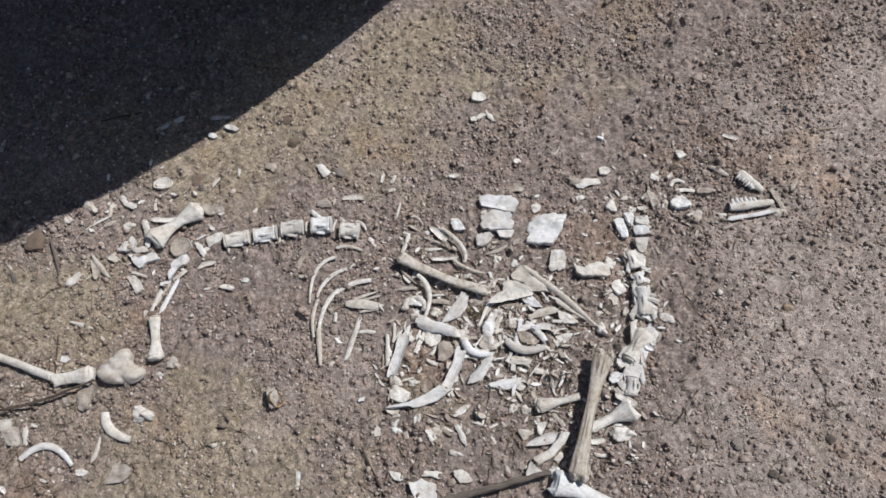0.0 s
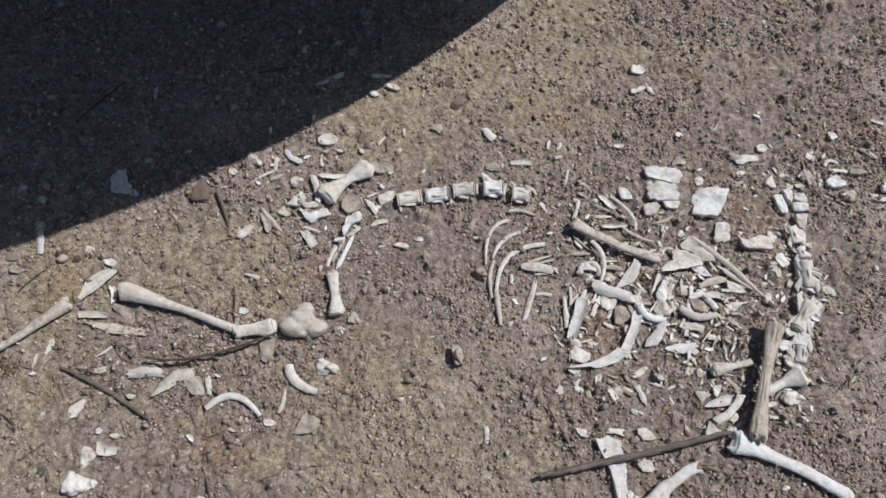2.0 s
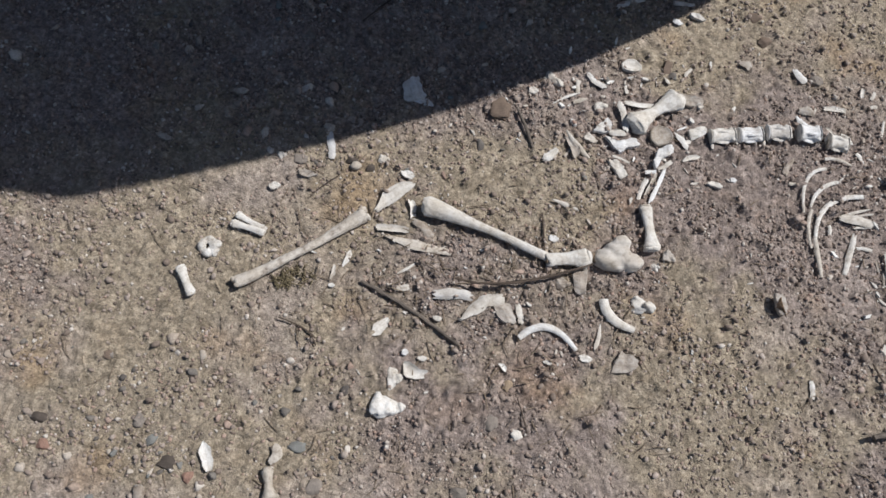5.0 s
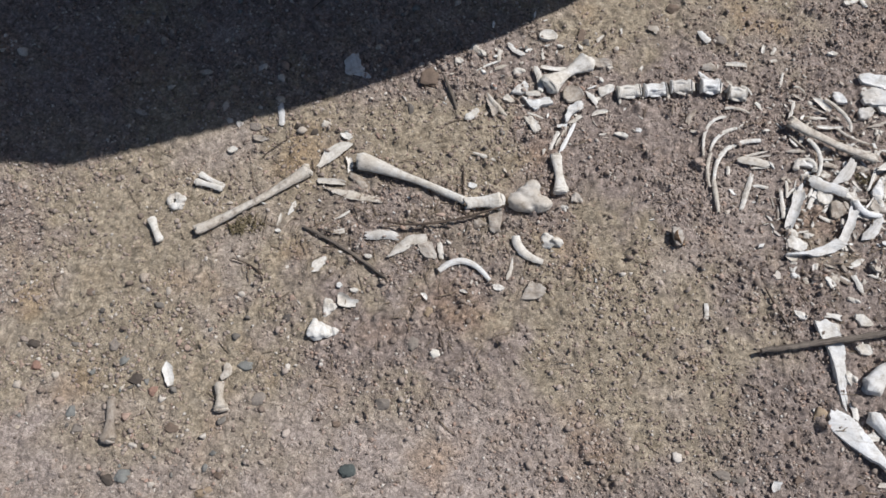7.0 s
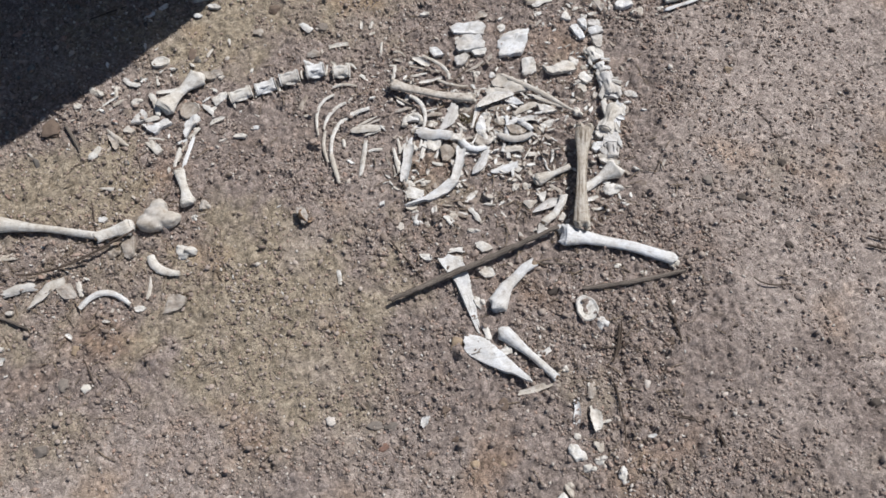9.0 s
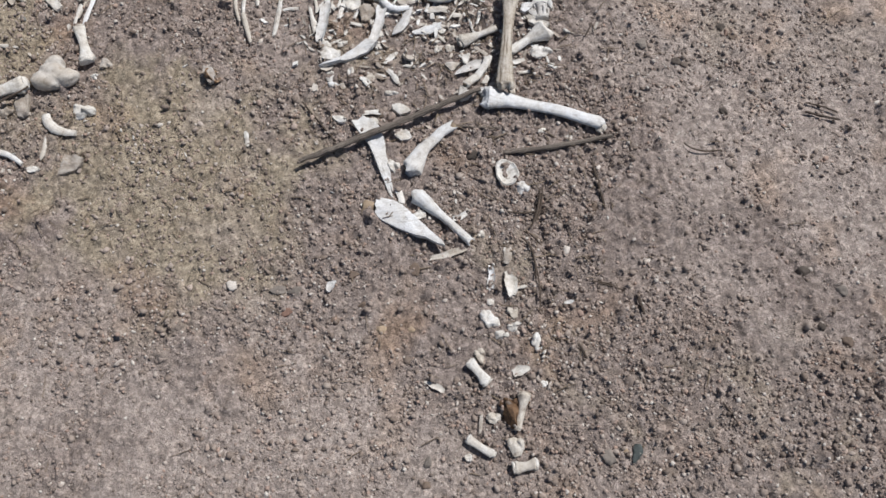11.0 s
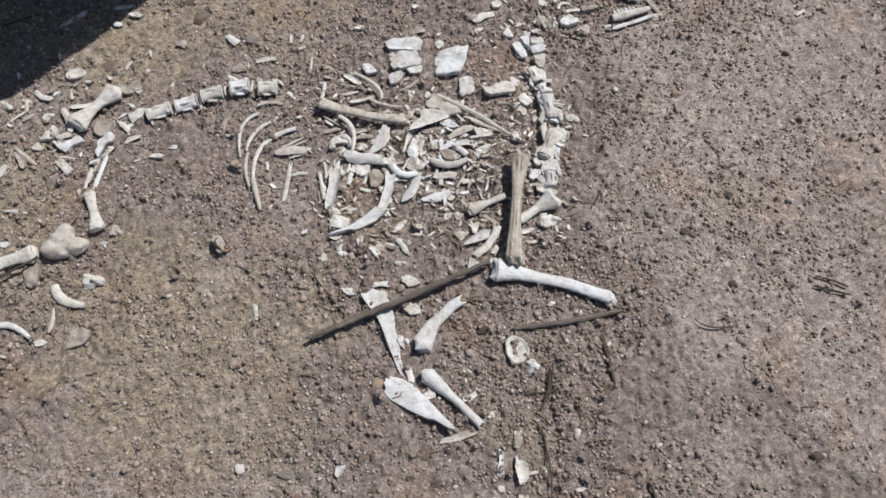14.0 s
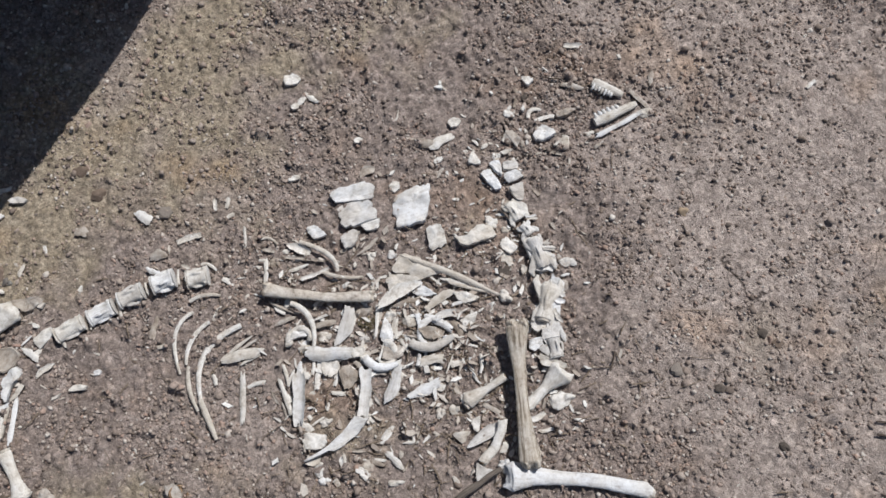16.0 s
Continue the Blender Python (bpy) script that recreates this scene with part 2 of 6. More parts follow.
def cells(x, y, size):
    """Crumbs of soil: the distance to the nearest crumb's middle, in crumb sizes, that crumb's random number and its slant."""
    u, v = np.asarray(x) / size, np.asarray(y) / size
    i, j = np.floor(u).astype(int), np.floor(v).astype(int)
    best, number, slant = np.full(np.shape(u), 9.0), np.zeros(np.shape(u)), np.zeros(np.shape(u))
    for di in (-1, 0, 1):
        for dj in (-1, 0, 1):
            a, b = i + di, j + dj
            jx, jy = LATTICE[a % 256, b % 256], LATTICE[(a + 91) % 256, (b + 37) % 256]
            own, turn = LATTICE[(a + 13) % 256, (b + 171) % 256], 6.283 * LATTICE[(a + 57) % 256, (b + 3) % 256]
            dx, dy = u - (a + 0.1 + 0.8 * jx), v - (b + 0.1 + 0.8 * jy)
            p = (dx * np.cos(turn) + dy * np.sin(turn)) * (0.8 + 0.5 * jy)
            q = (dy * np.cos(turn) - dx * np.sin(turn)) * (0.8 + 0.7 * jx)
            dist = np.maximum(np.maximum(np.abs(p), np.abs(q)), np.abs(p + 0.8 * q) * 0.8)
            closer = dist < best
            best = np.where(closer, dist, best)
            number = np.where(closer, own, number)
            slant = np.where(closer, p, slant)
    return best, number, slant


def clod_height(x, y):
    rough = (1 - 0.3 * bareness(x, y)) * (1 - 0.5 * paleness(x, y))
    rough = rough * np.clip((2.0 - np.abs(x + 0.05)) / 0.25, 0, 1) * np.clip((1.35 - np.abs(y - 0.55)) / 0.2, 0, 1)
    n = value_noise(x + 1.7, y, 0.03)
    small, sr, sp = cells(x, y, 0.0125)
    mid, mr, mp = cells(x + 0.2, y + 0.9, 0.021)
    large, lr, lp = cells(x + 0.7, y + 0.3, 0.036)
    h = 0.004 * n + 0.0075 * sr ** 2 * np.clip(1.2 - (small / 0.55) ** 2 + 0.8 * sp, 0, 1)
    h = h + 0.0085 * mr ** 2.4 * np.clip(1.5 - (mid / 0.38) ** 1.6 + 0.9 * mp, 0, 1)
    middle = 0.572 + 0.16 * (y + 0.06) + 0.006 * np.sin(38 * y)
    furrow = np.exp(-((x - middle) / 0.012) ** 2) * np.clip((0.21 - y) / 0.05, 0, 1) * np.clip((y + 0.09) / 0.05, 0, 1)
    h = h - 0.012 * furrow
    return rough * (h + 0.0125 * lr ** 6 * np.clip(1.5 - (large / 0.33) ** 1.6 + 0.9 * lp, 0, 1))


def mesh_object(name, verts, faces, mat, parent=None, smooth=True):
    me = bpy.data.meshes.new(name)
    me.from_pydata([tuple(v) for v in verts], [], [tuple(f) for f in faces])
    me.materials.append(mat)
    if smooth:
        me.polygons.foreach_set("use_smooth", [True] * len(me.polygons))
    me.update()
    if smooth:
        me.set_sharp_from_angle(angle=radians(48))
    ob = new(name, me)
    ob.parent = parent
    return ob


def spaced(lo, hi, step):
    inner = np.arange(lo, hi, step)
    grow = [0.02]
    while sum(grow) < 2500:
        grow.append(grow[-1] * 1.35)
    out = np.cumsum(grow)
    return np.concatenate([lo - out[::-1], inner, inner[-1] + out])


gx, gy = np.meshgrid(spaced(-1.95, 1.85, 0.0042), spaced(-0.7, 1.8, 0.0042), indexing="ij")
near = np.clip((2.4 - np.abs(gx + 0.05)) / 0.4, 0, 1) * np.clip((1.8 - np.abs(gy - 0.55)) / 0.4, 0, 1)
gz = (ground_height(gx, gy) + clod_height(gx, gy)) * near
rows_n, cols_n = gx.shape
idx = np.arange(rows_n * cols_n).reshape(rows_n, cols_n)
ground_me = bpy.data.meshes.new("ground")
quads = np.stack([idx[:-1, :-1], idx[1:, :-1], idx[1:, 1:], idx[:-1, 1:]], -1).reshape(-1, 4)
ground_me.vertices.add(gx.size)
ground_me.vertices.foreach_set("co", np.stack([gx, gy, gz], -1).astype(np.float32).ravel())
ground_me.loops.add(quads.size)
ground_me.loops.foreach_set("vertex_index", quads.astype(np.int32).ravel())
ground_me.polygons.add(len(quads))
ground_me.polygons.foreach_set("loop_start", np.arange(0, quads.size, 4, dtype=np.int32))
ground_me.update(calc_edges=True)
ground_me.polygons.foreach_set("use_smooth", np.ones(len(quads), dtype=bool))
bare = ground_me.attributes.new("bare", "FLOAT", "POINT")
bare.data.foreach_set("value", bareness(gx, gy).astype(np.float32).ravel())
pale = ground_me.attributes.new("pale", "FLOAT", "POINT")
pale.data.foreach_set("value", paleness(gx, gy).astype(np.float32).ravel())
crust = np.exp(-((gx - 1.15) / 0.45) ** 2 - ((gy - 0.55) / 0.42) ** 2) + np.exp(-((gx - 0.75) / 0.25) ** 2 - ((gy - 1.4) / 0.12) ** 2)
cracked = ground_me.attributes.new("cracked", "FLOAT", "POINT")
cracked.data.foreach_set("value", np.clip(1.6 * crust - 0.3, 0, 1).astype(np.float32).ravel())
ground_me.materials.append(SOIL)
tagged(new("ground", ground_me), "dry stony desert soil with tan crust patches", "ground", kind="structure")

# ---- unseen shade caster, added beyond the view: a tall rock-like mass whose top edge draws the shadow's rim ----


def shade_caster():
    """An added, unseen caster, leaning and overhanging: its rim stands over the shade's edge along the sun's rays."""
    reach = 1 / math.tan(radians(SUN_EL))
    d = (reach * math.cos(radians(SUN_AZ)), reach * math.sin(radians(SUN_AZ)))
    bm = bmesh.new()
    rings = []
    for n in range(57):
        u = n / 56
        sx = -2.45 + 2.67 * u
        k = max(sx + 1.4, 0)
        sy = 0.587 + 0.380 * k - 0.0146 * k * k + 0.0998 * k ** 3 + 0.03 * min(sx + 1.4, 0)
        h = 0.3 + (0.22 - sx) * 1.15 if sx > -1.5 else 2.28 - 0.1 * (sx + 1.5)
        rx, ry = sx + h * d[0], sy + h * d[1]
        rough = 0.05 * math.sin(31 * u)
        ring = [(rx + 0.1 * (1 - u), 2.15 + 0.3 * u + rough, -0.2), (rx, (ry + 2.2) / 2 + rough, h * 0.55), (rx, ry, h), (rx - 0.15, ry + 0.25, h + 0.04), (rx - 0.3, ry + 1.0, h + 0.15 + rough), (rx - 0.3, ry + 1.2 + rough, h * 0.6), (rx - 0.2, max(ry + 1.2, 3.1), -0.2)]
        rings.append([bm.verts.new(v) for v in ring])
    for p, q in zip(rings, rings[1:]):
        for i in range(7):
            bm.faces.new((p[i], q[i], q[(i + 1) % 7], p[(i + 1) % 7]))
    bm.faces.new(rings[0])
    bm.faces.new(rings[-1][::-1])
    me = bpy.data.meshes.new("rock_outcrop")
    bm.to_mesh(me)
    me.materials.append(ROCKS["brown"])
    tagged(new("rock_outcrop", me), "unseen leaning dark brown rock-like mass, added to cast the shade", "rock", kind="structure")


shade_caster()

# ---- makers of things ----


def tube(path, radii, n=10, rough=0.0, flat=1.0, seed=0, ridge=0.0):
    """Rings along a path of points; radii one a ring; flat squeezes the height. Ends are closed."""
    r = np.random.default_rng(seed)
    path = np.array(path, float)
    tang = np.gradient(path, axis=0)
    verts, faces = [], []
    for i, (p, q, rad) in enumerate(zip(path, tang, radii)):
        q = q / np.linalg.norm(q)
        side = np.cross((0, 0, 1), q)
        side /= np.linalg.norm(side) + 1e-9
        up = np.cross(q, side)
        for k in range(n):
            a = 2 * math.pi * k / n
            s = 1 + rough * (r.random() - 0.5) + ridge * (math.cos(3 * a + seed) + 0.6 * math.cos(2 * a + 2 * seed))
            verts.append(p + rad * s * (math.cos(a) * side + math.sin(a) * flat * up))
    m = len(path)
    for i in range(m - 1):
        for k in range(n):
            faces.append((i * n + k, i * n + (k + 1) % n, (i + 1) * n + (k + 1) % n, (i + 1) * n + k))
    faces.append(tuple(range(n - 1, -1, -1)))
    faces.append(tuple((m - 1) * n + k for k in range(n)))
    return verts, faces


def curve3(a, b, c, n):
    """Points on a smooth bow from a through b to c."""
    a, b, c = (np.array(v, float) for v in (a, b, c))
    k = 2 * b - (a + c) / 2
    return [a * (1 - t) ** 2 + k * 2 * t * (1 - t) + c * t * t for t in np.linspace(0, 1, n)]


def lump(size, seed, rough=0.16, sub=2, cuts=0):
    """A worn lump of the given half sizes; cuts: how many broken faces it has."""
    r = np.random.default_rng(seed + 500)
    planes = []
    for _ in range(cuts):
        d = Vector(r.normal(size=3)).normalized()
        planes.append((d, r.uniform(0.5, 0.8)))
    bm = bmesh.new()
    bmesh.ops.create_icosphere(bm, subdivisions=sub, radius=1)
    off = Vector((seed * 1.37, seed * 0.71, seed * 0.29))
    for v in bm.verts:
        d = v.co.normalized()
        k = 1 + rough * 2 * noise.noise(d * 1.3 + off) + rough * noise.noise(d * 3.1 + off)
        d = d * k
        for way, far in planes:
            over = d.dot(way) - far
            if over > 0:
                d = d - way * over * 0.9
        k = 1
        v.co = Vector((d.x * size[0] * k, d.y * size[1] * k, d.z * size[2] * k))
    bm.verts.index_update()
    out = [v.co.copy() for v in bm.verts], [[v.index for v in f.verts] for f in bm.faces]
    bm.free()
    return out


def joined(*pieces):
    verts, faces = [], []
    for vs, fs in pieces:
        k = len(verts)
        verts += list(vs)
        faces += [[i + k for i in f] for f in fs]
    return verts, faces


def moved(piece, x, y, z):
    return [(v[0] + x, v[1] + y, v[2] + z) for v in piece[0]], piece[1]


def placed(p0, p1, z=0.0):
    """The pose of a thing whose x axis runs from p0 to p1, at their middle on the ground, and its length."""
    (x0, y0), (x1, y1) = p0, p1
    x, y = (x0 + x1) / 2, (y0 + y1) / 2
    m = pose(x, y, float(ground_height(x, y)) + z + 0.0052, 0, 0, math.degrees(math.atan2(y1 - y0, x1 - x0)))
    return m, math.hypot(x1 - x0, y1 - y0)


COUNT = [0]


def seed_next():
    COUNT[0] += 1
    return COUNT[0]


def fused(name, piece, mat, parent, voxel, rounds=5):
    """Overlapping solids grown into one smooth bone."""
    ob = mesh_object(name, *piece, mat, parent)
    grow = ob.modifiers.new("grow", "REMESH")
    grow.mode, grow.voxel_size, grow.use_smooth_shade = "VOXEL", voxel, True
    ease = ob.modifiers.new("ease", "SMOOTH")
    ease.factor, ease.iterations = 0.5, rounds
    return ob


def leg_bone(p0, p1, w, a, b, bend=0.0, z=0.0, tone="C", what="leg bone", flare=1.45, mat=None, knob=True):
    """A long bone: shaft, and a joint end of width a and b at each end (0: broken off there)."""
    s = seed_next()
    r = np.random.default_rng(s + 70)
    m, length = placed(p0, p1, z)
    root = tagged(new("leg_bone"), f"{WORDS[tone]} {what} lying on stony soil", "bone", "leg bones of the skeleton")
    root.matrix_world = m
    half, mat = length / 2, mat or TONES[tone]
    w, bend = w * 0.86, bend or length * 0.016 * (1 if s % 2 else -1)
    lift, knob = w * 0.5, knob and length > 0.1
    n = 21
    xs = np.linspace(-half + (a * 0.22 if a else 0), half - (b * 0.22 if b else 0), n)
    e0, e1 = (a or w * 1.1), (b or w * 1.1)
    rad = []
    for i in range(n):
        u = i / (n - 1)
        rad.append(0.5 * (w + (e0 * 0.95 - w) * max(0, 1 - u / 0.5) ** (flare + 0.5) + (e1 * 0.95 - w) * max(0, (u - 0.5) / 0.5) ** (flare + 0.5)) * (1 + 0.05 * math.sin(5 * u + s)))
    path = [(x, bend * (1 - (x / half) ** 2) + 0.1 * bend * math.sin(7 * x / half), lift) for x in xs]
    if a:
        path, rad = [(xs[0] - a * 0.14, path[0][1], lift)] + path, [rad[0] * 0.72] + rad
    if b:
        path, rad = path + [(xs[-1] + b * 0.14, path[-1][1], lift)], rad + [rad[-1] * 0.72]
    verts, faces = tube(path, rad, 18, 0.08, 0.7, s, 0.06)
    verts = [np.array(v) for v in verts]
    for at, broken in ((0, not (a and knob)), (len(verts) - 18, not (b and knob))):
        if broken:
            for k in range(18):
                verts[at + k][0] += w * 0.8 * (0.45 * math.sin(k * 0.7 + s) + 0.5 * (r.random() - 0.5)) * (0.5 if length < 0.1 else 1)
    pieces = [(verts, faces)]
    knobs = []
    for at, size, sign in ((xs[0], a, -1), (xs[-1], b, 1)):
        if size:
            q = size * 0.5
            flat = min(q * 0.62, w * 0.66)
            end = joined(moved(lump((q * 0.56, q * 0.46, flat), s + 3, 0.16, 3, 2), at + sign * q * 0.2, q * 0.46, lift), moved(lump((q * 0.48, q * 0.48, flat * 0.95), s + 8, 0.16, 3, 2), at + sign * q * 0.26, -q * 0.44, lift))
            pieces.append(moved(lump((q * 0.5, q * 0.72, flat * 0.8), s + 5, 0.15, 2), at - sign * q * 0.1, 0, lift))
            if knob:
                pieces.append(end)
                knobs.append((end, q))
            elif length < 0.1:
                knobs.append((moved(lump((q * 0.3, q * 0.9, flat * 0.9), s + 11, 0.16, 3, 2), at + sign * q * 0.3, 0, lift), q))
    fused("shaft", joined(*pieces), mat, root, max(0.0012, w * 0.075), 5)
    for end, q in knobs:
        vs = np.array([tuple(v) for v in end[0]])
        mid = vs.mean(0)
        fused("joint_end", ([tuple(mid + (v - mid) * 1.02) for v in vs], end[1]), mat, root, max(0.0012, q * 0.06), 4)
    for at, size, sign in ((xs[0], a, -1), (xs[-1], b, 1)):
        if not size:
            hollow = tube([(at - sign * w * 0.3, 0, lift), (at + sign * w * 0.12, 0, lift * 1.06)], [w * 0.3, w * 0.3], 10, 0.3, 0.8, s)
            tagged(mesh_object("marrow_hollow", *hollow, MARROW, root), "dark spongy broken end")
    return root


def rib(p0, pm, p1, w, z=0.0, tone="C", what="rib"):
    s = seed_next()
    m, length = placed(p0, p1, z)
    inv = m.inverted()
    pts = [inv @ Vector((x, y, m.translation.z + w * 0.3)) for x, y in (p0, pm, p1)]
    rad = [w * 0.5 * (0.55 + 0.45 * math.sin(math.pi * min(1, 0.22 + t * 0.75))) for t in np.linspace(0, 1, 13)]
    ob = mesh_object("rib", *tube(curve3(*pts, 13), rad, 8, 0.12, 0.62, s), TONES[tone])
    ob.matrix_world = m
    return tagged(ob, f"curved {WORDS[tone]} {what} lying on soil", "bone", "ribs of the skeleton")


def splinter(p0, p1, w, z=0.0, tone="C", tip=0.25, what="bone splinter"):
    """A split piece of long bone: a curved shell with a hollow underside, narrowing towards the ends."""
    s = seed_next()
    r = np.random.default_rng(s)
    m, length = placed(p0, p1, z)
    n, k = 15, 7
    outer, inner, faces = [], [], []
    thick = max(0.0016, w * 0.15)
    skew = r.uniform(-0.3, 0.3) * w
    blunt = (0.82, 0.9) if tip > 0.6 else ((r.uniform(0.3, 0.75), r.uniform(0.06, 0.3)) if r.random() < 0.5 else (r.uniform(0.06, 0.3), r.uniform(0.3, 0.75)))
    run = (0.12, 0.12) if tip > 0.6 else (r.uniform(0.2, 0.5), r.uniform(0.2, 0.5))
    arch = r.uniform(0.16, 0.5) if r.random() < 0.7 else -r.uniform(0.25, 0.55)
    phase = r.uniform(0, 6.28, 4)
    jags = length * 0.09 * (r.random((2, k)) - 0.5) * (1.5 if tip > 0.6 else 1.0)
    for i in range(n):
        u = i / (n - 1)
        x = (u - 0.5) * length
        prof = min(1.0, blunt[0] + (1 - blunt[0]) * (u / run[0]) ** 0.8, blunt[1] + (1 - blunt[1]) * ((1 - u) / run[1]) ** 0.8)
        left = w * 0.5 * prof * (1 + 0.14 * math.sin(4.1 * u + phase[0]) + 0.09 * math.sin(11 * u + phase[1]) + 0.12 * (r.random() - 0.5))
        right = w * 0.5 * prof * (1 + 0.14 * math.sin(3.3 * u + phase[2]) + 0.09 * math.sin(13 * u + phase[3]) + 0.12 * (r.random() - 0.5))
        cy = skew * math.sin(math.pi * u)
        for j in range(k):
            v = 2 * j / (k - 1) - 1
            wide = right if v > 0 else left
            jag = jags[0 if i == 0 else 1][j] if i in (0, n - 1) else 0
            y = cy + v * wide
            top = thick + ((1 - v * v) if arch > 0 else v * v) * wide * abs(arch) + 0.05 * w * math.sin(5 * u + phase[1]) + 0.03 * w * (r.random() - 0.5)
            outer.append((x + jag, y, top))
            inner.append((x + jag, cy + v * wide * 0.9, max(top - thick, -0.001)))
    verts = outer + inner
    o = n * k
    for i in range(n - 1):
        for j in range(k - 1):
            q = (i * k + j, (i + 1) * k + j, (i + 1) * k + j + 1, i * k + j + 1)
            faces.append(q)
            faces.append(tuple(o + t for t in reversed(q)))
    rim = [i * k for i in range(n)] + [(n - 1) * k + j for j in range(1, k)] + [i * k + k - 1 for i in range(n - 2, -1, -1)] + [j for j in range(k - 2, 0, -1)]
    for p, q in zip(rim, rim[1:] + rim[:1]):
        faces.append((q, p, o + p, o + q))
    ob = mesh_object("bone_splinter", verts, faces, TONES[tone])
    ob.matrix_world = m @ pose(0, 0, 0, r.uniform(-14, 14), r.uniform(-2, 2), 0)
    return tagged(ob, f"{WORDS[tone]} {what} lying on soil", "bone fragment", "bone splinters")


def strip(p0, p1, w, z=0.0, tone="C"):
    return splinter(p0, p1, w, z, tone, 0.82, "broken piece of bone shaft")


def bone_plate(corners, z=0.0, tone="W", thick=0.005, what="flat bone fragment"):
    """A flat piece of blade bone with a worn, uneven outline through a few corners, a little dished."""
    s = seed_next()
    r = np.random.default_rng(s)
    cs = np.array(corners, float)
    mid = cs.mean(0)
    cs = cs - mid
    m, steps = len(cs), 7
    ring = []
    for i in range(m):
        p0, p, q, q1 = cs[i - 1], cs[i], cs[(i + 1) % m], cs[(i + 2) % m]
        for step in range(steps):
            u = step / steps
            soft = 0.5 * (2 * p + (q - p0) * u + (2 * p0 - 5 * p + 4 * q - q1) * u * u + (3 * p - p0 - 3 * q + q1) * u ** 3)
            ring.append(0.6 * soft + 0.4 * (p * (1 - u) + q * u))
    n = len(ring)
    size = np.abs(np.array(ring)).max()
    turns = np.arange(n) / n * 2 * math.pi
    ragged = 1 + 0.035 * np.sin(3 * turns + r.uniform(0, 6)) + 0.03 * np.sin(7 * turns + r.uniform(0, 6)) + 0.03 * np.sin(13 * turns + r.uniform(0, 6)) + 0.06 * (r.random(n) - 0.5)
    for _ in range(2):
        notch = r.integers(n)
        ragged[notch] -= r.uniform(0.04, 0.16)
        ragged[(notch + 1) % n] -= r.uniform(0.02, 0.1)
    ring = [v * k for v, k in zip(ring, ragged)]
    off, relief = Vector((s * 0.37, s * 0.83, 0)), min(0.0065, size * 0.13)
    verts, faces = [], []
    for level, (k, z0) in enumerate(((1.0, -0.003), (1.01, thick * 0.5), (0.985, thick * 0.92), (0.9, thick), (0.68, thick), (0.42, thick), (0.16, thick))):
        for v in ring:
            wave = relief * (noise.noise(Vector((v[0] * k / size * 1.5, v[1] * k / size * 1.5, 0)) + off) + 0.45 * noise.noise(Vector((v[0] * k / size * 4, v[1] * k / size * 4, 3)) + off))
            verts.append((v[0] * k, v[1] * k, z0 + (wave * 1.5 + relief * 0.35 if level > 0 else 0)))
    for level in range(6):
        for i in range(n):
            a, b = level * n + i, level * n + (i + 1) % n
            faces.append((a, b, b + n, a + n))
    faces.append(tuple(6 * n + i for i in range(n)))
    faces.append(tuple(range(n - 1, -1, -1)))
    ob = mesh_object("bone_plate", verts, faces, TONES[tone])
    ob.matrix_world = pose(mid[0], mid[1], float(ground_height(*mid)) + z + 0.0065, r.uniform(-6, 6), r.uniform(-6, 6), 0)
    return tagged(ob, f"{WORDS[tone]} {what} lying flat on soil", "bone fragment", "flat bone fragments")


def chip(c, w, h, z=0.0, tone="C", turn=0.0):
    """A small flat bone chip of width w and height h."""
    r = np.random.default_rng(COUNT[0] + 900)
    t = radians(turn) + r.uniform(-0.3, 0.3)
    corners = []
    for k in range(5):
        a = 2 * math.pi * (k + 0.35 * r.random()) / 5
        x, y = w * 0.54 * math.cos(a) * r.uniform(0.85, 1.15), h * 0.54 * math.sin(a) * r.uniform(0.85, 1.15)
        corners.append((c[0] + x * math.cos(t) - y * math.sin(t), c[1] + x * math.sin(t) + y * math.cos(t)))
    return bone_plate(corners, z, tone, max(0.003, 0.12 * min(w, h)), "bone chip")


def joint_bone(c, w, h, z=0.0, tone="C", turn=0.0):
    """A compact knuckle bone: two worn lumps grown together with a groove."""
    s = seed_next()
    t = 0.26 * (w + h) * 0.5
    both = joined(moved(lump((w * 0.40, h * 0.5, t), s, 0.22, 3, 3), -w * 0.1, 0, 0), moved(lump((w * 0.3, h * 0.3, t * 1.05), s + 40, 0.22, 3, 3), w * 0.24, h * 0.12 * (s % 3 - 1), t * 0.1), moved(lump((w * 0.2, h * 0.24, t), s + 60, 0.2, 2, 2), -w * 0.28, h * 0.22, t * 0.15))
    ob = fused("joint_bone", both, TONES[tone], None, max(0.0009, 0.045 * min(w, h)), 3)
    ob.matrix_world = pose(c[0], c[1], float(ground_height(*c)) + z + t * 0.55, (s * 13) % 24 - 12, (s * 29) % 24 - 12, turn + (s * 37) % 50 - 25)
    return tagged(ob, f"{WORDS[tone]} knobbly joint bone resting on soil", "bone", "small joint bones")


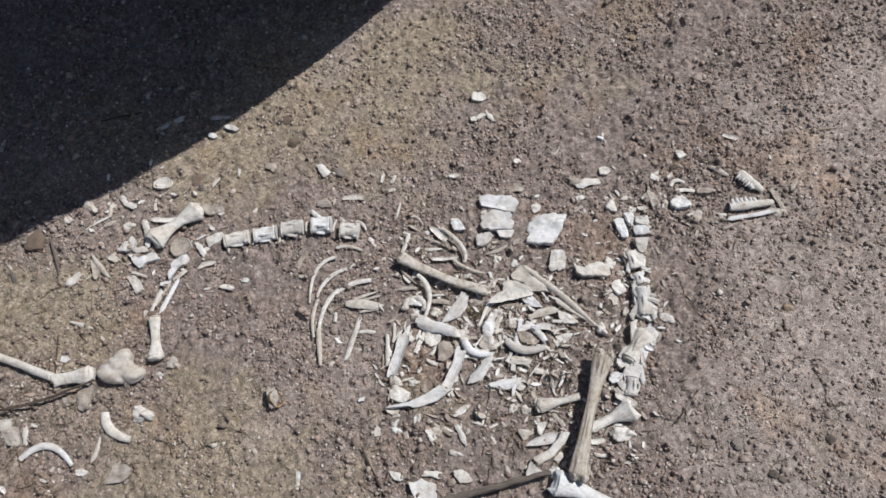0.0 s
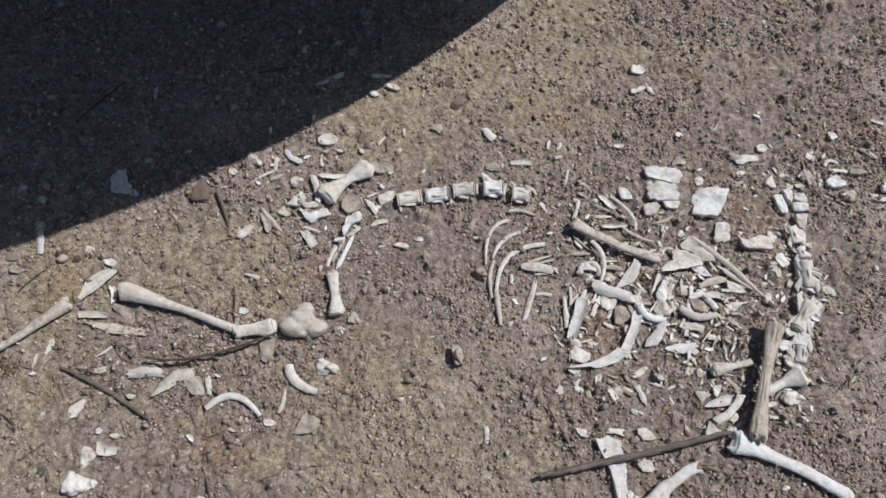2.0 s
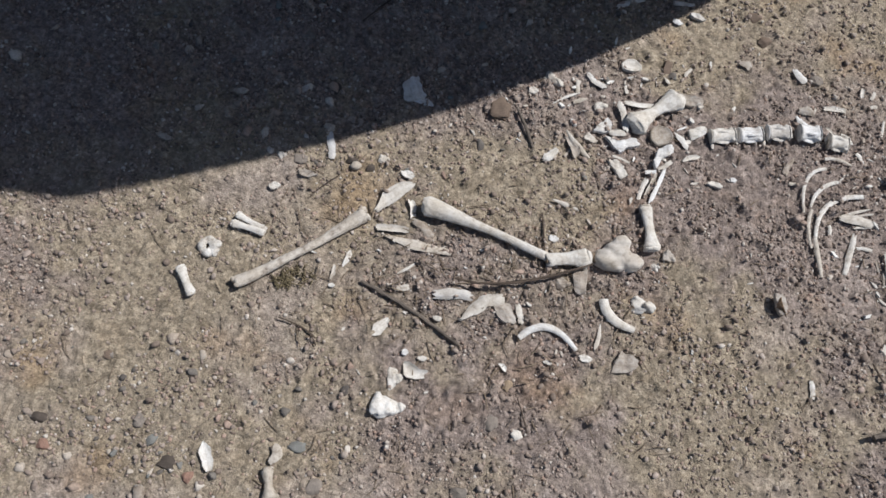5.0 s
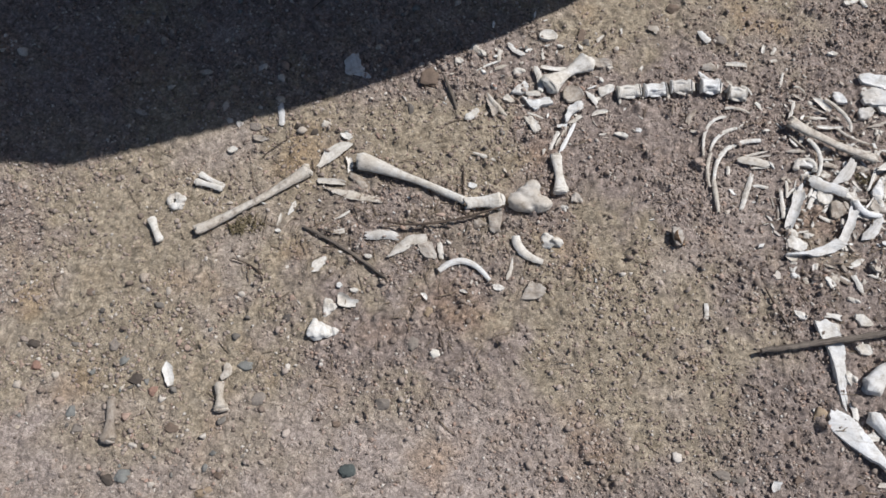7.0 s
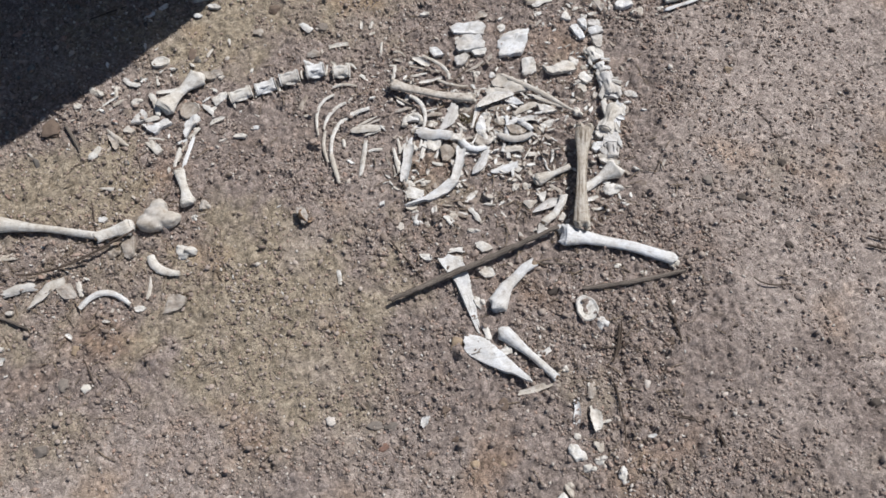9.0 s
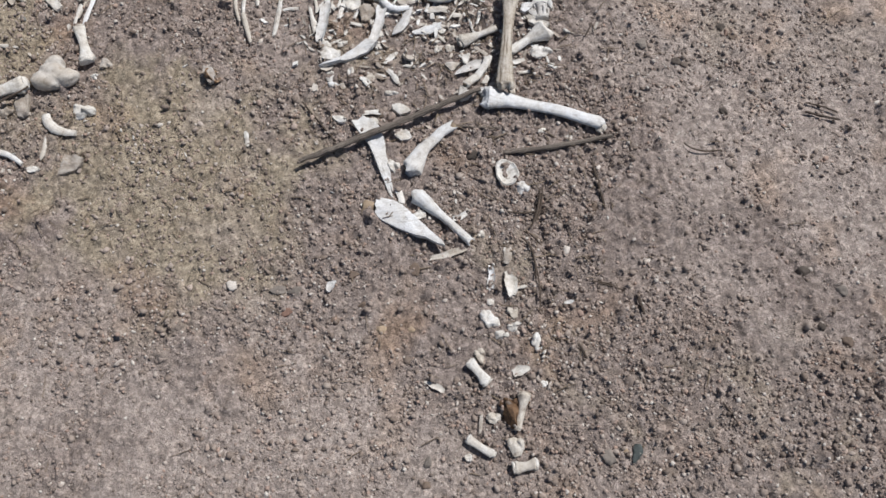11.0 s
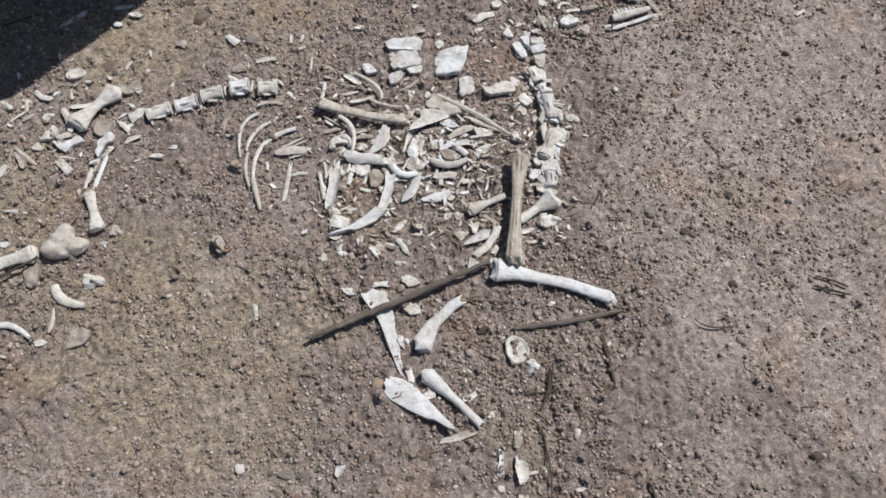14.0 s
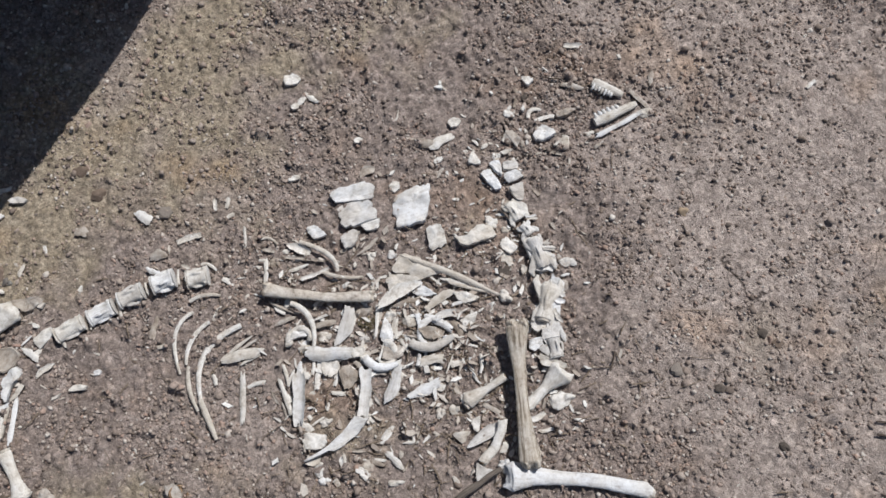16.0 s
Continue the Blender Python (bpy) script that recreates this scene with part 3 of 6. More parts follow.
def vertebra(p0, p1, w, z=0.0, tone="W", up=0.0, wing=0.0):
    """A spine bone: waisted body, an end plate at each end, a ridge on top and two side wings."""
    s = seed_next()
    m, length = placed(p0, p1, z)
    root = tagged(new("vertebra"), f"{WORDS[tone]} vertebra of the spine lying on soil", "bone", "vertebrae of the spine")
    root.matrix_world = m
    mat, half, lift = TONES[tone], length / 2, w * 0.26
    xs = np.linspace(-half * 0.84, half * 0.84, 11)
    rad = [w * 0.5 * (0.7 + 0.34 * abs(x / half) ** 2) for x in xs]
    pieces = [tube([(x, 0, lift) for x in xs], rad, 18, 0.06, 0.72, s, 0.04)]
    lean = 0.12 * w * (1 if s % 2 else -1)
    pieces.append(tube([(-half * 0.7, lean, lift + w * 0.22), (-half * 0.1, lean * 1.4, lift + w * (0.3 + 0.2 * up)), (half * 0.6, lean, lift + w * 0.22)], [w * 0.05, w * 0.09, w * 0.05], 8, 0.2, 1.0, s))
    for sign in (-1, 1):
        reach = 0.5 + 0.18 * wing
        pieces.append(tube([(-half * 0.78, sign * w * 0.34, lift * 0.9), (-half * 0.3, sign * w * (reach - 0.06), lift * 0.85), (half * 0.25, sign * w * (reach - 0.04 * (s % 3)), lift * 0.7), (half * 0.7, sign * w * 0.38, lift * 0.75)], [w * 0.06, w * 0.09, w * 0.1, w * 0.06], 8, 0.3, 0.55, s + sign))
        pieces.append(moved(lump((w * 0.13, w * 0.1, w * 0.1), s + 9 + sign, 0.2, 2), half * 0.72, sign * w * 0.36, lift + w * 0.14))
    fused("body", joined(*pieces), mat, root, max(0.001, w * 0.035), 3)
    for sign in (-1, 1):
        x = sign * half * 0.93
        disc = tube([(x - half * 0.05, 0, lift), (x - half * 0.02, 0, lift), (x + half * 0.03, 0, lift), (x + half * 0.06, 0, lift)], [w * 0.44, w * 0.5, w * 0.5, w * 0.42], 16, 0.1, 0.72, s + 2)
        mesh_object("end_plate", *disc, mat, root)
    return root


def neck_vertebra(p0, p1, w, z=0.0, tone="W"):
    """A neck bone: waisted body, a ridge, and four lobes that spread outwards and backwards; the spread end is p1."""
    s = seed_next()
    m, length = placed(p0, p1, z)
    root = tagged(new("vertebra"), f"{WORDS[tone]} winged neck vertebra lying on soil", "bone", "vertebrae of the spine")
    root.matrix_world = m
    half, lift = length / 2, w * 0.24
    pieces = [tube([(x, 0, lift) for x in np.linspace(-half * 0.8, half * 0.75, 9)], [w * 0.42 * k for k in (0.95, 0.84, 0.74, 0.7, 0.72, 0.8, 0.9, 0.95, 0.7)], 16, 0.1, 0.75, s, 0.06)]
    pieces.append(tube([(-half * 0.6, 0, lift + w * 0.16), (0, w * 0.03, lift + w * 0.3), (half * 0.8, -w * 0.03, lift + w * 0.2)], [w * 0.05, w * 0.075, w * 0.05], 8, 0.2, 1.2, s))
    for sign in (-1, 1):
        spread = 0.5 + 0.07 * ((s + sign) % 3)
        pieces.append(tube([(-half * 0.1, sign * w * 0.15, lift), (half * 0.35, sign * w * 0.36, lift), (half * 0.75, sign * w * spread, lift * 0.9), (half * 1.02, sign * w * spread * 0.92, lift * 0.8)], [w * 0.12, w * 0.19, w * 0.17, w * 0.07], 9, 0.25, 0.5, s + sign))
        pieces.append(tube([(-half * 0.2, sign * w * 0.16, lift), (-half * 0.6, sign * w * 0.36, lift), (-half * 1.0, sign * w * 0.42, lift * 0.9)], [w * 0.1, w * 0.16, w * 0.09], 9, 0.25, 0.55, s + 4 + sign))
    fused("body", joined(*pieces), TONES[tone], root, 0.0012, 2)
    mesh_object("end_plate", *tube([(-half * 0.92, 0, lift), (-half * 0.88, 0, lift), (-half * 0.8, 0, lift)], [w * 0.24, w * 0.32, w * 0.32], 14, 0.12, 0.75, s + 2), TONES[tone], root)
    return root


def arch_bone(c, wide, high, w, start, sweep, z=0.0, tone="C"):
    """A ring or broken arch of bone, as of a vertebra, lying flat: start and sweep in degrees."""
    s = seed_next()
    r = np.random.default_rng(s)
    angles = np.radians(start + np.linspace(0, sweep, 22))
    path = [(wide * 0.5 * math.cos(q), high * 0.5 * math.sin(q), w * 0.4 + 0.1 * w * math.sin(3 * q)) for q in angles]
    rad = [w * 0.5 * (0.75 + 0.35 * math.sin(2 * q + s) ** 2 + 0.15 * r.random()) for q in angles]
    ob = fused("arch_bone", joined(tube(path, rad, 10, 0.15, 0.7, s), moved(lump((w * 0.8, w * 0.6, w * 0.5), s, 0.2, 2), *path[0]), moved(lump((w * 0.7, w * 0.7, w * 0.5), s + 2, 0.2, 2), *path[-1])), TONES[tone], None, 0.001, 2)
    ob.matrix_world = pose(c[0], c[1], float(ground_height(*c)) + z + 0.002, 4, -5, 0)
    return tagged(ob, f"{WORDS[tone]} broken arch of a vertebra lying on soil", "bone", "arched bones")


def shell_bone(c, w, h, z=0.0, tone="C", turn=0.0):
    """A shallow oval dish of bone with a faint inner ring, as a loose joint socket."""
    s = seed_next()
    n, t = 28, 0.12 * (w + h)
    verts, faces = [], []
    steps = ((1.0, -0.2), (1.02, 0.45), (0.93, 0.62), (0.82, 0.46), (0.68, 0.34), (0.56, 0.36), (0.44, 0.28), (0.3, 0.2), (0.1, 0.16))
    for k, up in steps:
        for i in range(n):
            q = 2 * math.pi * i / n
            e = k * (1 + 0.05 * math.sin(3 * q + s) + 0.03 * math.sin(7 * q + 2 * s))
            verts.append((w * 0.5 * e * math.cos(q), h * 0.5 * e * math.sin(q), t * up * (1 + 0.25 * math.sin(q + s))))
    for level in range(len(steps) - 1):
        for i in range(n):
            a, b = level * n + i, level * n + (i + 1) % n
            faces.append((a, b, b + n, a + n))
    faces.append(tuple((len(steps) - 1) * n + i for i in range(n)))
    faces.append(tuple(range(n - 1, -1, -1)))
    ob = mesh_object("socket_bone", verts, faces, TONES[tone])
    ob.matrix_world = pose(c[0], c[1], float(ground_height(*c)) + z + 0.003, 3, 5, turn)
    return tagged(ob, f"{WORDS[tone]} shallow dished socket bone lying on soil", "bone", "dished bones")


def jaw_bone(p0, p1, w, teeth=6, tone="C", side=1):
    s = seed_next()
    m, length = placed(p0, p1)
    root = tagged(new("jaw_bone"), f"{WORDS[tone]} broken jaw bone with worn teeth", "bone", "jaw pieces")
    root.matrix_world = m
    xs = np.linspace(-length / 2, length / 2, 9)
    rad = [w * 0.5 * k for k in (0.75, 0.95, 1.0, 0.95, 0.85, 0.8, 0.75, 0.7, 0.5)]
    mesh_object("jaw_body", *tube([(x, 0.06 * w * math.sin(9 * x), w * 0.32) for x in xs], rad, 10, 0.2, 0.65, s), TONES[tone], root)
    for k in range(teeth):
        x = -length * 0.42 + k * length * 0.1
        tooth = moved(lump((length * 0.05, w * 0.34, w * 0.2), s + k, 0.15, 2, 2), x, side * w * 0.42, w * 0.42)
        mesh_object("tooth", *tooth, BLEACHED, root)
    return root


def stick(p0, pm, p1, w, z=0.0, name="stick", words="weathered grey-brown wooden stick"):
    s = seed_next()
    m, length = placed(p0, p1, z)
    inv = m.inverted()
    r = np.random.default_rng(s)
    pts = [inv @ Vector((x, y, m.translation.z + w * 0.45)) for x, y in (p0, pm, p1)]
    n = max(9, int(length / 0.012))
    path = [np.array(p) + (0, w * 0.22 * (r.random() - 0.5), w * 0.2 * r.random()) for p in curve3(*pts, n)]
    rad = [w * 0.5 * (0.55 + 0.45 * math.sin(math.pi * (0.12 + 0.76 * t))) * (1 + 0.22 * (r.random() - 0.5)) for t in np.linspace(0, 1, n)]
    ob = mesh_object(name, *tube(path, rad, 9, 0.18, 0.9, s), STICK if name == "stick" else TWIG)
    ob.matrix_world = m
    return tagged(ob, f"{words} lying on soil", name, "sticks among the bones" if name == "stick" else "twigs among the bones")


def twig(p0, pm, p1, w, z=0.0):
    return stick(p0, pm, p1, w * 1.15, z + 0.001, "twig", "thin dark dry twig")


def stone(c, w, h, colour="grey", turn=0.0):
    s = seed_next()
    w, h = w * 0.86, h * 0.86
    piece = lump((w * 0.5, h * 0.5, 0.3 * (w + h) * 0.5), s, 0.22, 3, 4)
    ob = mesh_object("stone", *piece, ROCKS[colour])
    ob.matrix_world = pose(c[0], c[1], float(ground_height(*c)) + 0.1 * (w + h) * 0.5, 0, 0, turn + (s * 41) % 40 - 20)
    return tagged(ob, f"{colour} rounded stone half sunk in soil", "stone", "loose stones")


def condyle(c, w, h):
    """The great rounded double knuckle of the knee."""
    root = tagged(new("knee_joint_bone"), "large smooth cream double-knuckled knee bone on soil", "bone", "small joint bones")
    root.matrix_world = pose(c[0], c[1], float(ground_height(*c)), 0, 0, 4)
    shape = joined(
        moved(lump((w * 0.30, w * 0.24, w * 0.22), 71, 0.1, 3), -w * 0.2, -w * 0.05, w * 0.16),
        moved(lump((w * 0.27, w * 0.19, w * 0.2), 75, 0.1, 3), w * 0.25, -w * 0.1, w * 0.15),
        moved(lump((w * 0.3, w * 0.24, w * 0.22), 83, 0.08, 3), -w * 0.02, w * 0.08, w * 0.17),
        moved(lump((w * 0.2, w * 0.18, w * 0.2), 78, 0.1, 3), w * 0.06, w * 0.26, w * 0.2),
        moved(lump((w * 0.2, w * 0.1, w * 0.12), 79, 0.2, 3), -w * 0.02, -w * 0.2, w * 0.12),
    )
    fused("double_knuckle", shape, SMOOTH, root, 0.0025, 7)
    collar = tube([(-w * 0.52, -w * 0.02, w * 0.12), (-w * 0.46, -w * 0.02, w * 0.13), (-w * 0.4, -w * 0.03, w * 0.14)], [w * 0.08, w * 0.12, w * 0.13], 10, 0.3, 0.9, 5)
    tagged(mesh_object("broken_neck", *collar, MARROW, root), "dark spongy broken neck")
    return root


def bowl(c, w, h):
    """A broken hollow end of bone, standing open towards the sun's far side."""
    n, k = 14, 6
    verts, faces = [], []
    for shell in (1.0, 0.84):
        for i in range(k):
            a = (i / (k - 1)) * 1.5
            for j in range(n):
                b = 2 * math.pi * j / n
                r = w * 0.5 * math.sin(a + 0.05) * shell * (1 + 0.08 * math.sin(3 * b + i))
                verts.append((-w * 0.45 * math.cos(a) * shell + w * 0.2, r * math.cos(b) * h / w, r * math.sin(b) + w * 0.36))
    o = n * k
    for i in range(k - 1):
        for j in range(n):
            q = (i * n + j, i * n + (j + 1) % n, (i + 1) * n + (j + 1) % n, (i + 1) * n + j)
            faces.append(q)
            faces.append(tuple(o + v for v in reversed(q)))
    for j in range(n):
        p, q = (k - 1) * n + j, (k - 1) * n + (j + 1) % n
        faces.append((p, q, o + q, o + p))
    ob = mesh_object("hollow_bone", verts, faces, BROWN)
    ob.matrix_world = pose(c[0], c[1], float(ground_height(*c)), 0, -35, 15)
    return tagged(ob, "broken hollow cup of brown bone half sunk in soil", "bone fragment")


def hoof(c, w, h):
    root = tagged(new("hoof"), "dried dark brown hoof with hide beside the toe bones", "hoof")
    root.matrix_world = pose(c[0], c[1], float(ground_height(*c)) + 0.002, 0, 0, 8)
    mesh_object("horn_shell", *moved(lump((w * 0.5, h * 0.5, w * 0.45), 91, 0.25, 3, 3), 0, 0, w * 0.28), HORN, root)
    mesh_object("dried_hide", *moved(lump((w * 0.6, h * 0.24, w * 0.3), 95, 0.35, 3), w * 0.5, h * 0.2, w * 0.15), HORN, root)
    return root


def moss(c, w, seed):
    """A low clump of dry, olive-brown stems."""
    r = np.random.default_rng(seed)
    pieces = []
    for n in range(70):
        a, d = r.uniform(0, 2 * math.pi), w * 0.5 * r.random() ** 0.6
        x, y, turn = d * math.cos(a), 0.5 * d * math.sin(a), r.uniform(0, 2 * math.pi)
        ln = r.uniform(0.006, 0.016)
        dx, dy = ln * math.cos(turn), ln * math.sin(turn)
        pieces.append(tube([(x, y, 0), (x + dx * 0.5, y + dy * 0.5, 0.006 * r.random() + 0.003), (x + dx, y + dy, 0.004)], [0.0012, 0.001, 0.0005], 5, 0.2, 1.0, n))
    ob = mesh_object("dry_moss", *joined(*pieces), MOSS, None, False)
    ob.matrix_world = pose(c[0], c[1], float(ground_height(*c)) + 0.003)
    return tagged(ob, "low clump of dry olive-brown moss on soil", "plant", "clumps of dry moss")


# ---- the skeleton, group by group ----

# hind leg and hoof bones
leg_bone((-1.056, 0.462), (-0.832, 0.632), 0.0200, 0.0262, 0.0350, -0.006, 0, "B", "shin bone")
leg_bone((-0.726, 0.664), (-0.477, 0.589), 0.0205, 0.0440, 0, 0.004, 0.004, "C", "thigh bone", 0.7, None, False)
leg_bone((-0.474, 0.583), (-0.392, 0.597), 0.0300, 0, 0.0420, 0, 0, "C", "broken leg bone", 1.0)
condyle((-0.337, 0.607), 0.0971, 0.0672)
splinter((-0.814, 0.642), (-0.749, 0.709), 0.0266, 0, "C")
strip((-0.750, 0.674), (-0.742, 0.638), 0.0128, 0, "C")
strip((-0.736, 0.635), (-0.700, 0.602), 0.0165, 0, "G")
strip((-0.809, 0.609), (-0.749, 0.609), 0.0138, 0, "C")
splinter((-0.788, 0.593), (-0.662, 0.576), 0.0201, 0, "B")
leg_bone((-1.085, 0.581), (-1.019, 0.568), 0.0149, 0.0186, 0.0149, 0, 0, "C", "short toe bone")
leg_bone((-1.079, 0.601), (-1.018, 0.576), 0.0137, 0.0174, 0.0137, 0, 0, "C", "short toe bone")
arch_bone((-1.118, 0.529), 0.0260, 0.0250, 0.0160, 20, 300, 0.0, "C")
leg_bone((-1.162, 0.482), (-1.130, 0.431), 0.0169, 0.0230, 0.0218, 0, 0, "C", "short toe bone")
splinter((-0.852, 0.557), (-0.862, 0.524), 0.0099, 0, "C")
splinter((-0.877, 0.523), (-0.881, 0.494), 0.0086, 0, "C")
chip((-0.877, 0.483), 0.0135, 0.0092, 0.0, "C")
stick((-0.823, 0.498), (-0.728, 0.457), (-0.622, 0.397), 0.0078)
twig((-0.965, 0.409), (-0.921, 0.397), (-0.890, 0.378), 0.0031)
twig((-0.904, 0.389), (-0.896, 0.378), (-0.888, 0.365), 0.0039)
splinter((-0.790, 0.399), (-0.762, 0.433), 0.0205, 0, "C")
splinter((-0.756, 0.522), (-0.725, 0.547), 0.0062, 0, "C")
strip((-0.683, 0.489), (-0.612, 0.494), 0.0185, 0.005, "W")
strip((-0.755, 0.492), (-0.731, 0.499), 0.0123, 0, "C")
strip((-0.929, 0.796), (-0.916, 0.740), 0.0143, 0, "W")
stone((-0.877, 0.743), 0.0335, 0.0245, "dark")
stone((-0.839, 0.732), 0.0296, 0.0193, "dark")
joint_bone((-0.815, 0.754), 0.0233, 0.0194, 0.0, "C")
joint_bone((-1.015, 0.737), 0.0166, 0.0166, 0.0, "W")
stone((-0.979, 0.732), 0.0320, 0.0269, "grey")
chip((-0.761, 0.728), 0.0271, 0.0168, 0.0, "C")
strip((-0.781, 0.943), (-0.764, 0.895), 0.0383, 0, "W")
splinter((-0.770, 0.895), (-0.731, 0.887), 0.0142, 0, "W")
twig((-0.946, 0.655), (-0.925, 0.681), (-0.897, 0.707), 0.0021)
chip((-1.018, 0.669), 0.0221, 0.0139, 0.0, "C")
chip((-1.248, 0.740), 0.0381, 0.0114, 0.0, "G")
chip((-0.961, 0.703), 0.0382, 0.0140, 0.0, "G")

# bones and twigs round the knee
twig((-0.490, 0.681), (-0.482, 0.623), (-0.475, 0.562), 0.0029)
twig((-0.497, 0.629), (-0.491, 0.595), (-0.485, 0.559), 0.0029)
twig((-0.647, 0.522), (-0.538, 0.527), (-0.387, 0.584), 0.0052, 0.012)
joint_bone((-0.440, 0.543), 0.0294, 0.0264, 0.0, "G")
bone_plate(((-0.422, 0.570), (-0.393, 0.576), (-0.395, 0.530), (-0.413, 0.525)), 0, "G")
splinter((-0.627, 0.447), (-0.550, 0.498), 0.0286, 0, "C")
bone_plate(((-0.570, 0.484), (-0.538, 0.490), (-0.522, 0.454), (-0.549, 0.454)), 0, "G")
strip((-0.523, 0.491), (-0.511, 0.455), 0.0109, 0, "C")
rib((-0.515, 0.426), (-0.462, 0.453), (-0.405, 0.416), 0.0143, 0, "W")
chip((-0.386, 0.404), 0.0258, 0.0143, 0.0, "C")
splinter((-0.361, 0.473), (-0.370, 0.422), 0.0087, 0, "C")
rib((-0.358, 0.522), (-0.341, 0.488), (-0.296, 0.469), 0.0205, 0, "C")
joint_bone((-0.281, 0.521), 0.0486, 0.0368, 0.0, "C")
bone_plate(((-0.335, 0.385), (-0.319, 0.424), (-0.283, 0.414), (-0.296, 0.390)), 0, "G")
joint_bone((-0.753, 0.269), 0.0494, 0.0460, 0.0, "C")
joint_bone((-0.727, 0.275), 0.0316, 0.0303, 0.0, "C")
joint_bone((-0.737, 0.325), 0.0306, 0.0431, 0.0, "C")
splinter((-0.723, 0.354), (-0.680, 0.338), 0.0238, 0, "C")
chip((-0.723, 0.374), 0.0126, 0.0126, 0.0, "W")
chip((-0.691, 0.366), 0.0183, 0.0098, 0.0, "C")
stone((-0.527, 0.335), 0.0253, 0.0253, "tan")
stone((-0.504, 0.246), 0.0290, 0.0248, "white")
stone((-0.552, 0.266), 0.0318, 0.0373, "grey")
stone((-0.280, 0.275), 0.0196, 0.0168, "tan")
twig((-0.507, 0.314), (-0.495, 0.284), (-0.484, 0.254), 0.0027)
chip((-0.464, 0.630), 0.0194, 0.0134, 0.0, "W")
splinter((-0.472, 0.712), (-0.418, 0.697), 0.0091, 0, "C")
chip((-0.457, 0.387), 0.0185, 0.0071, 0.0, "C")
splinter((-0.548, 0.374), (-0.533, 0.361), 0.0099, 0, "C")
chip((-0.670, 0.445), 0.0186, 0.0100, 0.0, "C")

# pelvis and tail end
shell_bone((-0.325, 1.040), 0.0440, 0.0300, 0.002, "C", 5)
chip((-0.528, 0.950), 0.0217, 0.0145, 0.0, "C")
stone((0.077, 1.066), 0.0378, 0.0302, "grey")
strip((0.029, 1.085), (0.051, 1.056), 0.0182, 0, "W")
strip((0.180, 1.062), (0.176, 1.039), 0.0076, 0, "C")
splinter((-0.194, 1.053), (-0.210, 1.033), 0.0075, 0, "C")
splinter((-0.091, 1.083), (-0.065, 1.068), 0.0181, 0, "G")
strip((0.207, 1.021), (0.192, 1.018), 0.0075, 0, "C")
strip((0.219, 0.990), (0.211, 0.949), 0.0060, 0, "C")
leg_bone((-0.288, 0.723), (-0.269, 0.631), 0.0209, 0.0284, 0.0384, 0, 0, "C", "tail-side leg bone")
joint_bone((-0.232, 0.625), 0.0293, 0.0277, 0.0, "G")
joint_bone((-0.257, 0.599), 0.0211, 0.0211, 0.0, "C")
stone((-0.592, 0.894), 0.0517, 0.0552, "brown")
stick((-0.559, 0.903), (-0.535, 0.857), (-0.520, 0.817), 0.0072)
strip((0.047, 0.415), (0.050, 0.381), 0.0090, 0, "C")
bowl((-0.004, 0.555), 0.0392, 0.0360)
bone_plate(((-0.028, 0.573), (-0.013, 0.575), (-0.002, 0.554), (-0.007, 0.537), (-0.019, 0.535)), 0.010, "G")
strip((0.091, 0.999), (0.138, 0.999), 0.0105, 0, "C")

# fragments beyond the neck
chip((0.662, 1.065), 0.0243, 0.0189, 0.0, "C")
splinter((0.601, 1.028), (0.652, 1.040), 0.0189, 0, "C")
splinter((0.568, 1.059), (0.631, 1.032), 0.0177, 0, "G")
stone((0.734, 1.118), 0.0244, 0.0176, "grey")
splinter((0.583, 0.959), (0.619, 0.987), 0.0066, 0, "G")
chip((0.513, 0.975), 0.0201, 0.0215, 0.0, "C")
strip((0.923, 1.152), (0.957, 1.139), 0.0094, 0, "C")
rib((0.546, 1.122), (0.555, 1.106), (0.567, 1.125), 0.0041, 0, "C")
chip((0.474, 1.088), 0.0179, 0.0138, 0.0, "C")
chip((0.610, 1.000), 0.0201, 0.0107, 0.0, "C")
splinter((0.455, 1.014), (0.487, 1.025), 0.0163, 0, "G")
chip((0.385, 1.255), 0.0389, 0.0233, 0.0, "C")
splinter((0.381, 1.196), (0.406, 1.219), 0.0128, 0, "C")
splinter((0.404, 1.213), (0.419, 1.195), 0.0103, 0, "C")
chip((0.376, 1.199), 0.0179, 0.0128, 0.0, "C")
chip((0.334, 1.053), 0.0250, 0.0100, 0.0, "C")
strip((1.331, 0.907), (1.353, 0.916), 0.0076, 0, "C")
strip((0.205, 1.056), (0.195, 1.038), 0.0076, 0, "C")
strip((0.117, 1.003), (0.132, 0.998), 0.0076, 0, "C")
splinter((0.738, 0.998), (0.756, 1.004), 0.0119, 0, "C")

# backbone
vertebra((-0.159, 0.894), (-0.105, 0.905), 0.0332, 0.0, "C")
vertebra((-0.097, 0.908), (-0.046, 0.917), 0.0354, 0.0, "W")
vertebra((-0.037, 0.923), (0.011, 0.929), 0.0355, 0.0, "W")
vertebra((0.029, 0.930), (0.074, 0.932), 0.0394, 0.0, "W")
vertebra((0.093, 0.921), (0.134, 0.917), 0.0377, 0.0, "C")
strip((-0.097, 0.919), (-0.098, 0.888), 0.0045, 0.004, "C")
strip((-0.103, 0.917), (-0.103, 0.889), 0.0033, 0.004, "G")
strip((-0.044, 0.931), (-0.040, 0.895), 0.0053, 0.004, "C")
strip((0.016, 0.942), (0.019, 0.919), 0.0045, 0.004, "C")
strip((0.025, 0.941), (0.026, 0.921), 0.0033, 0.004, "G")
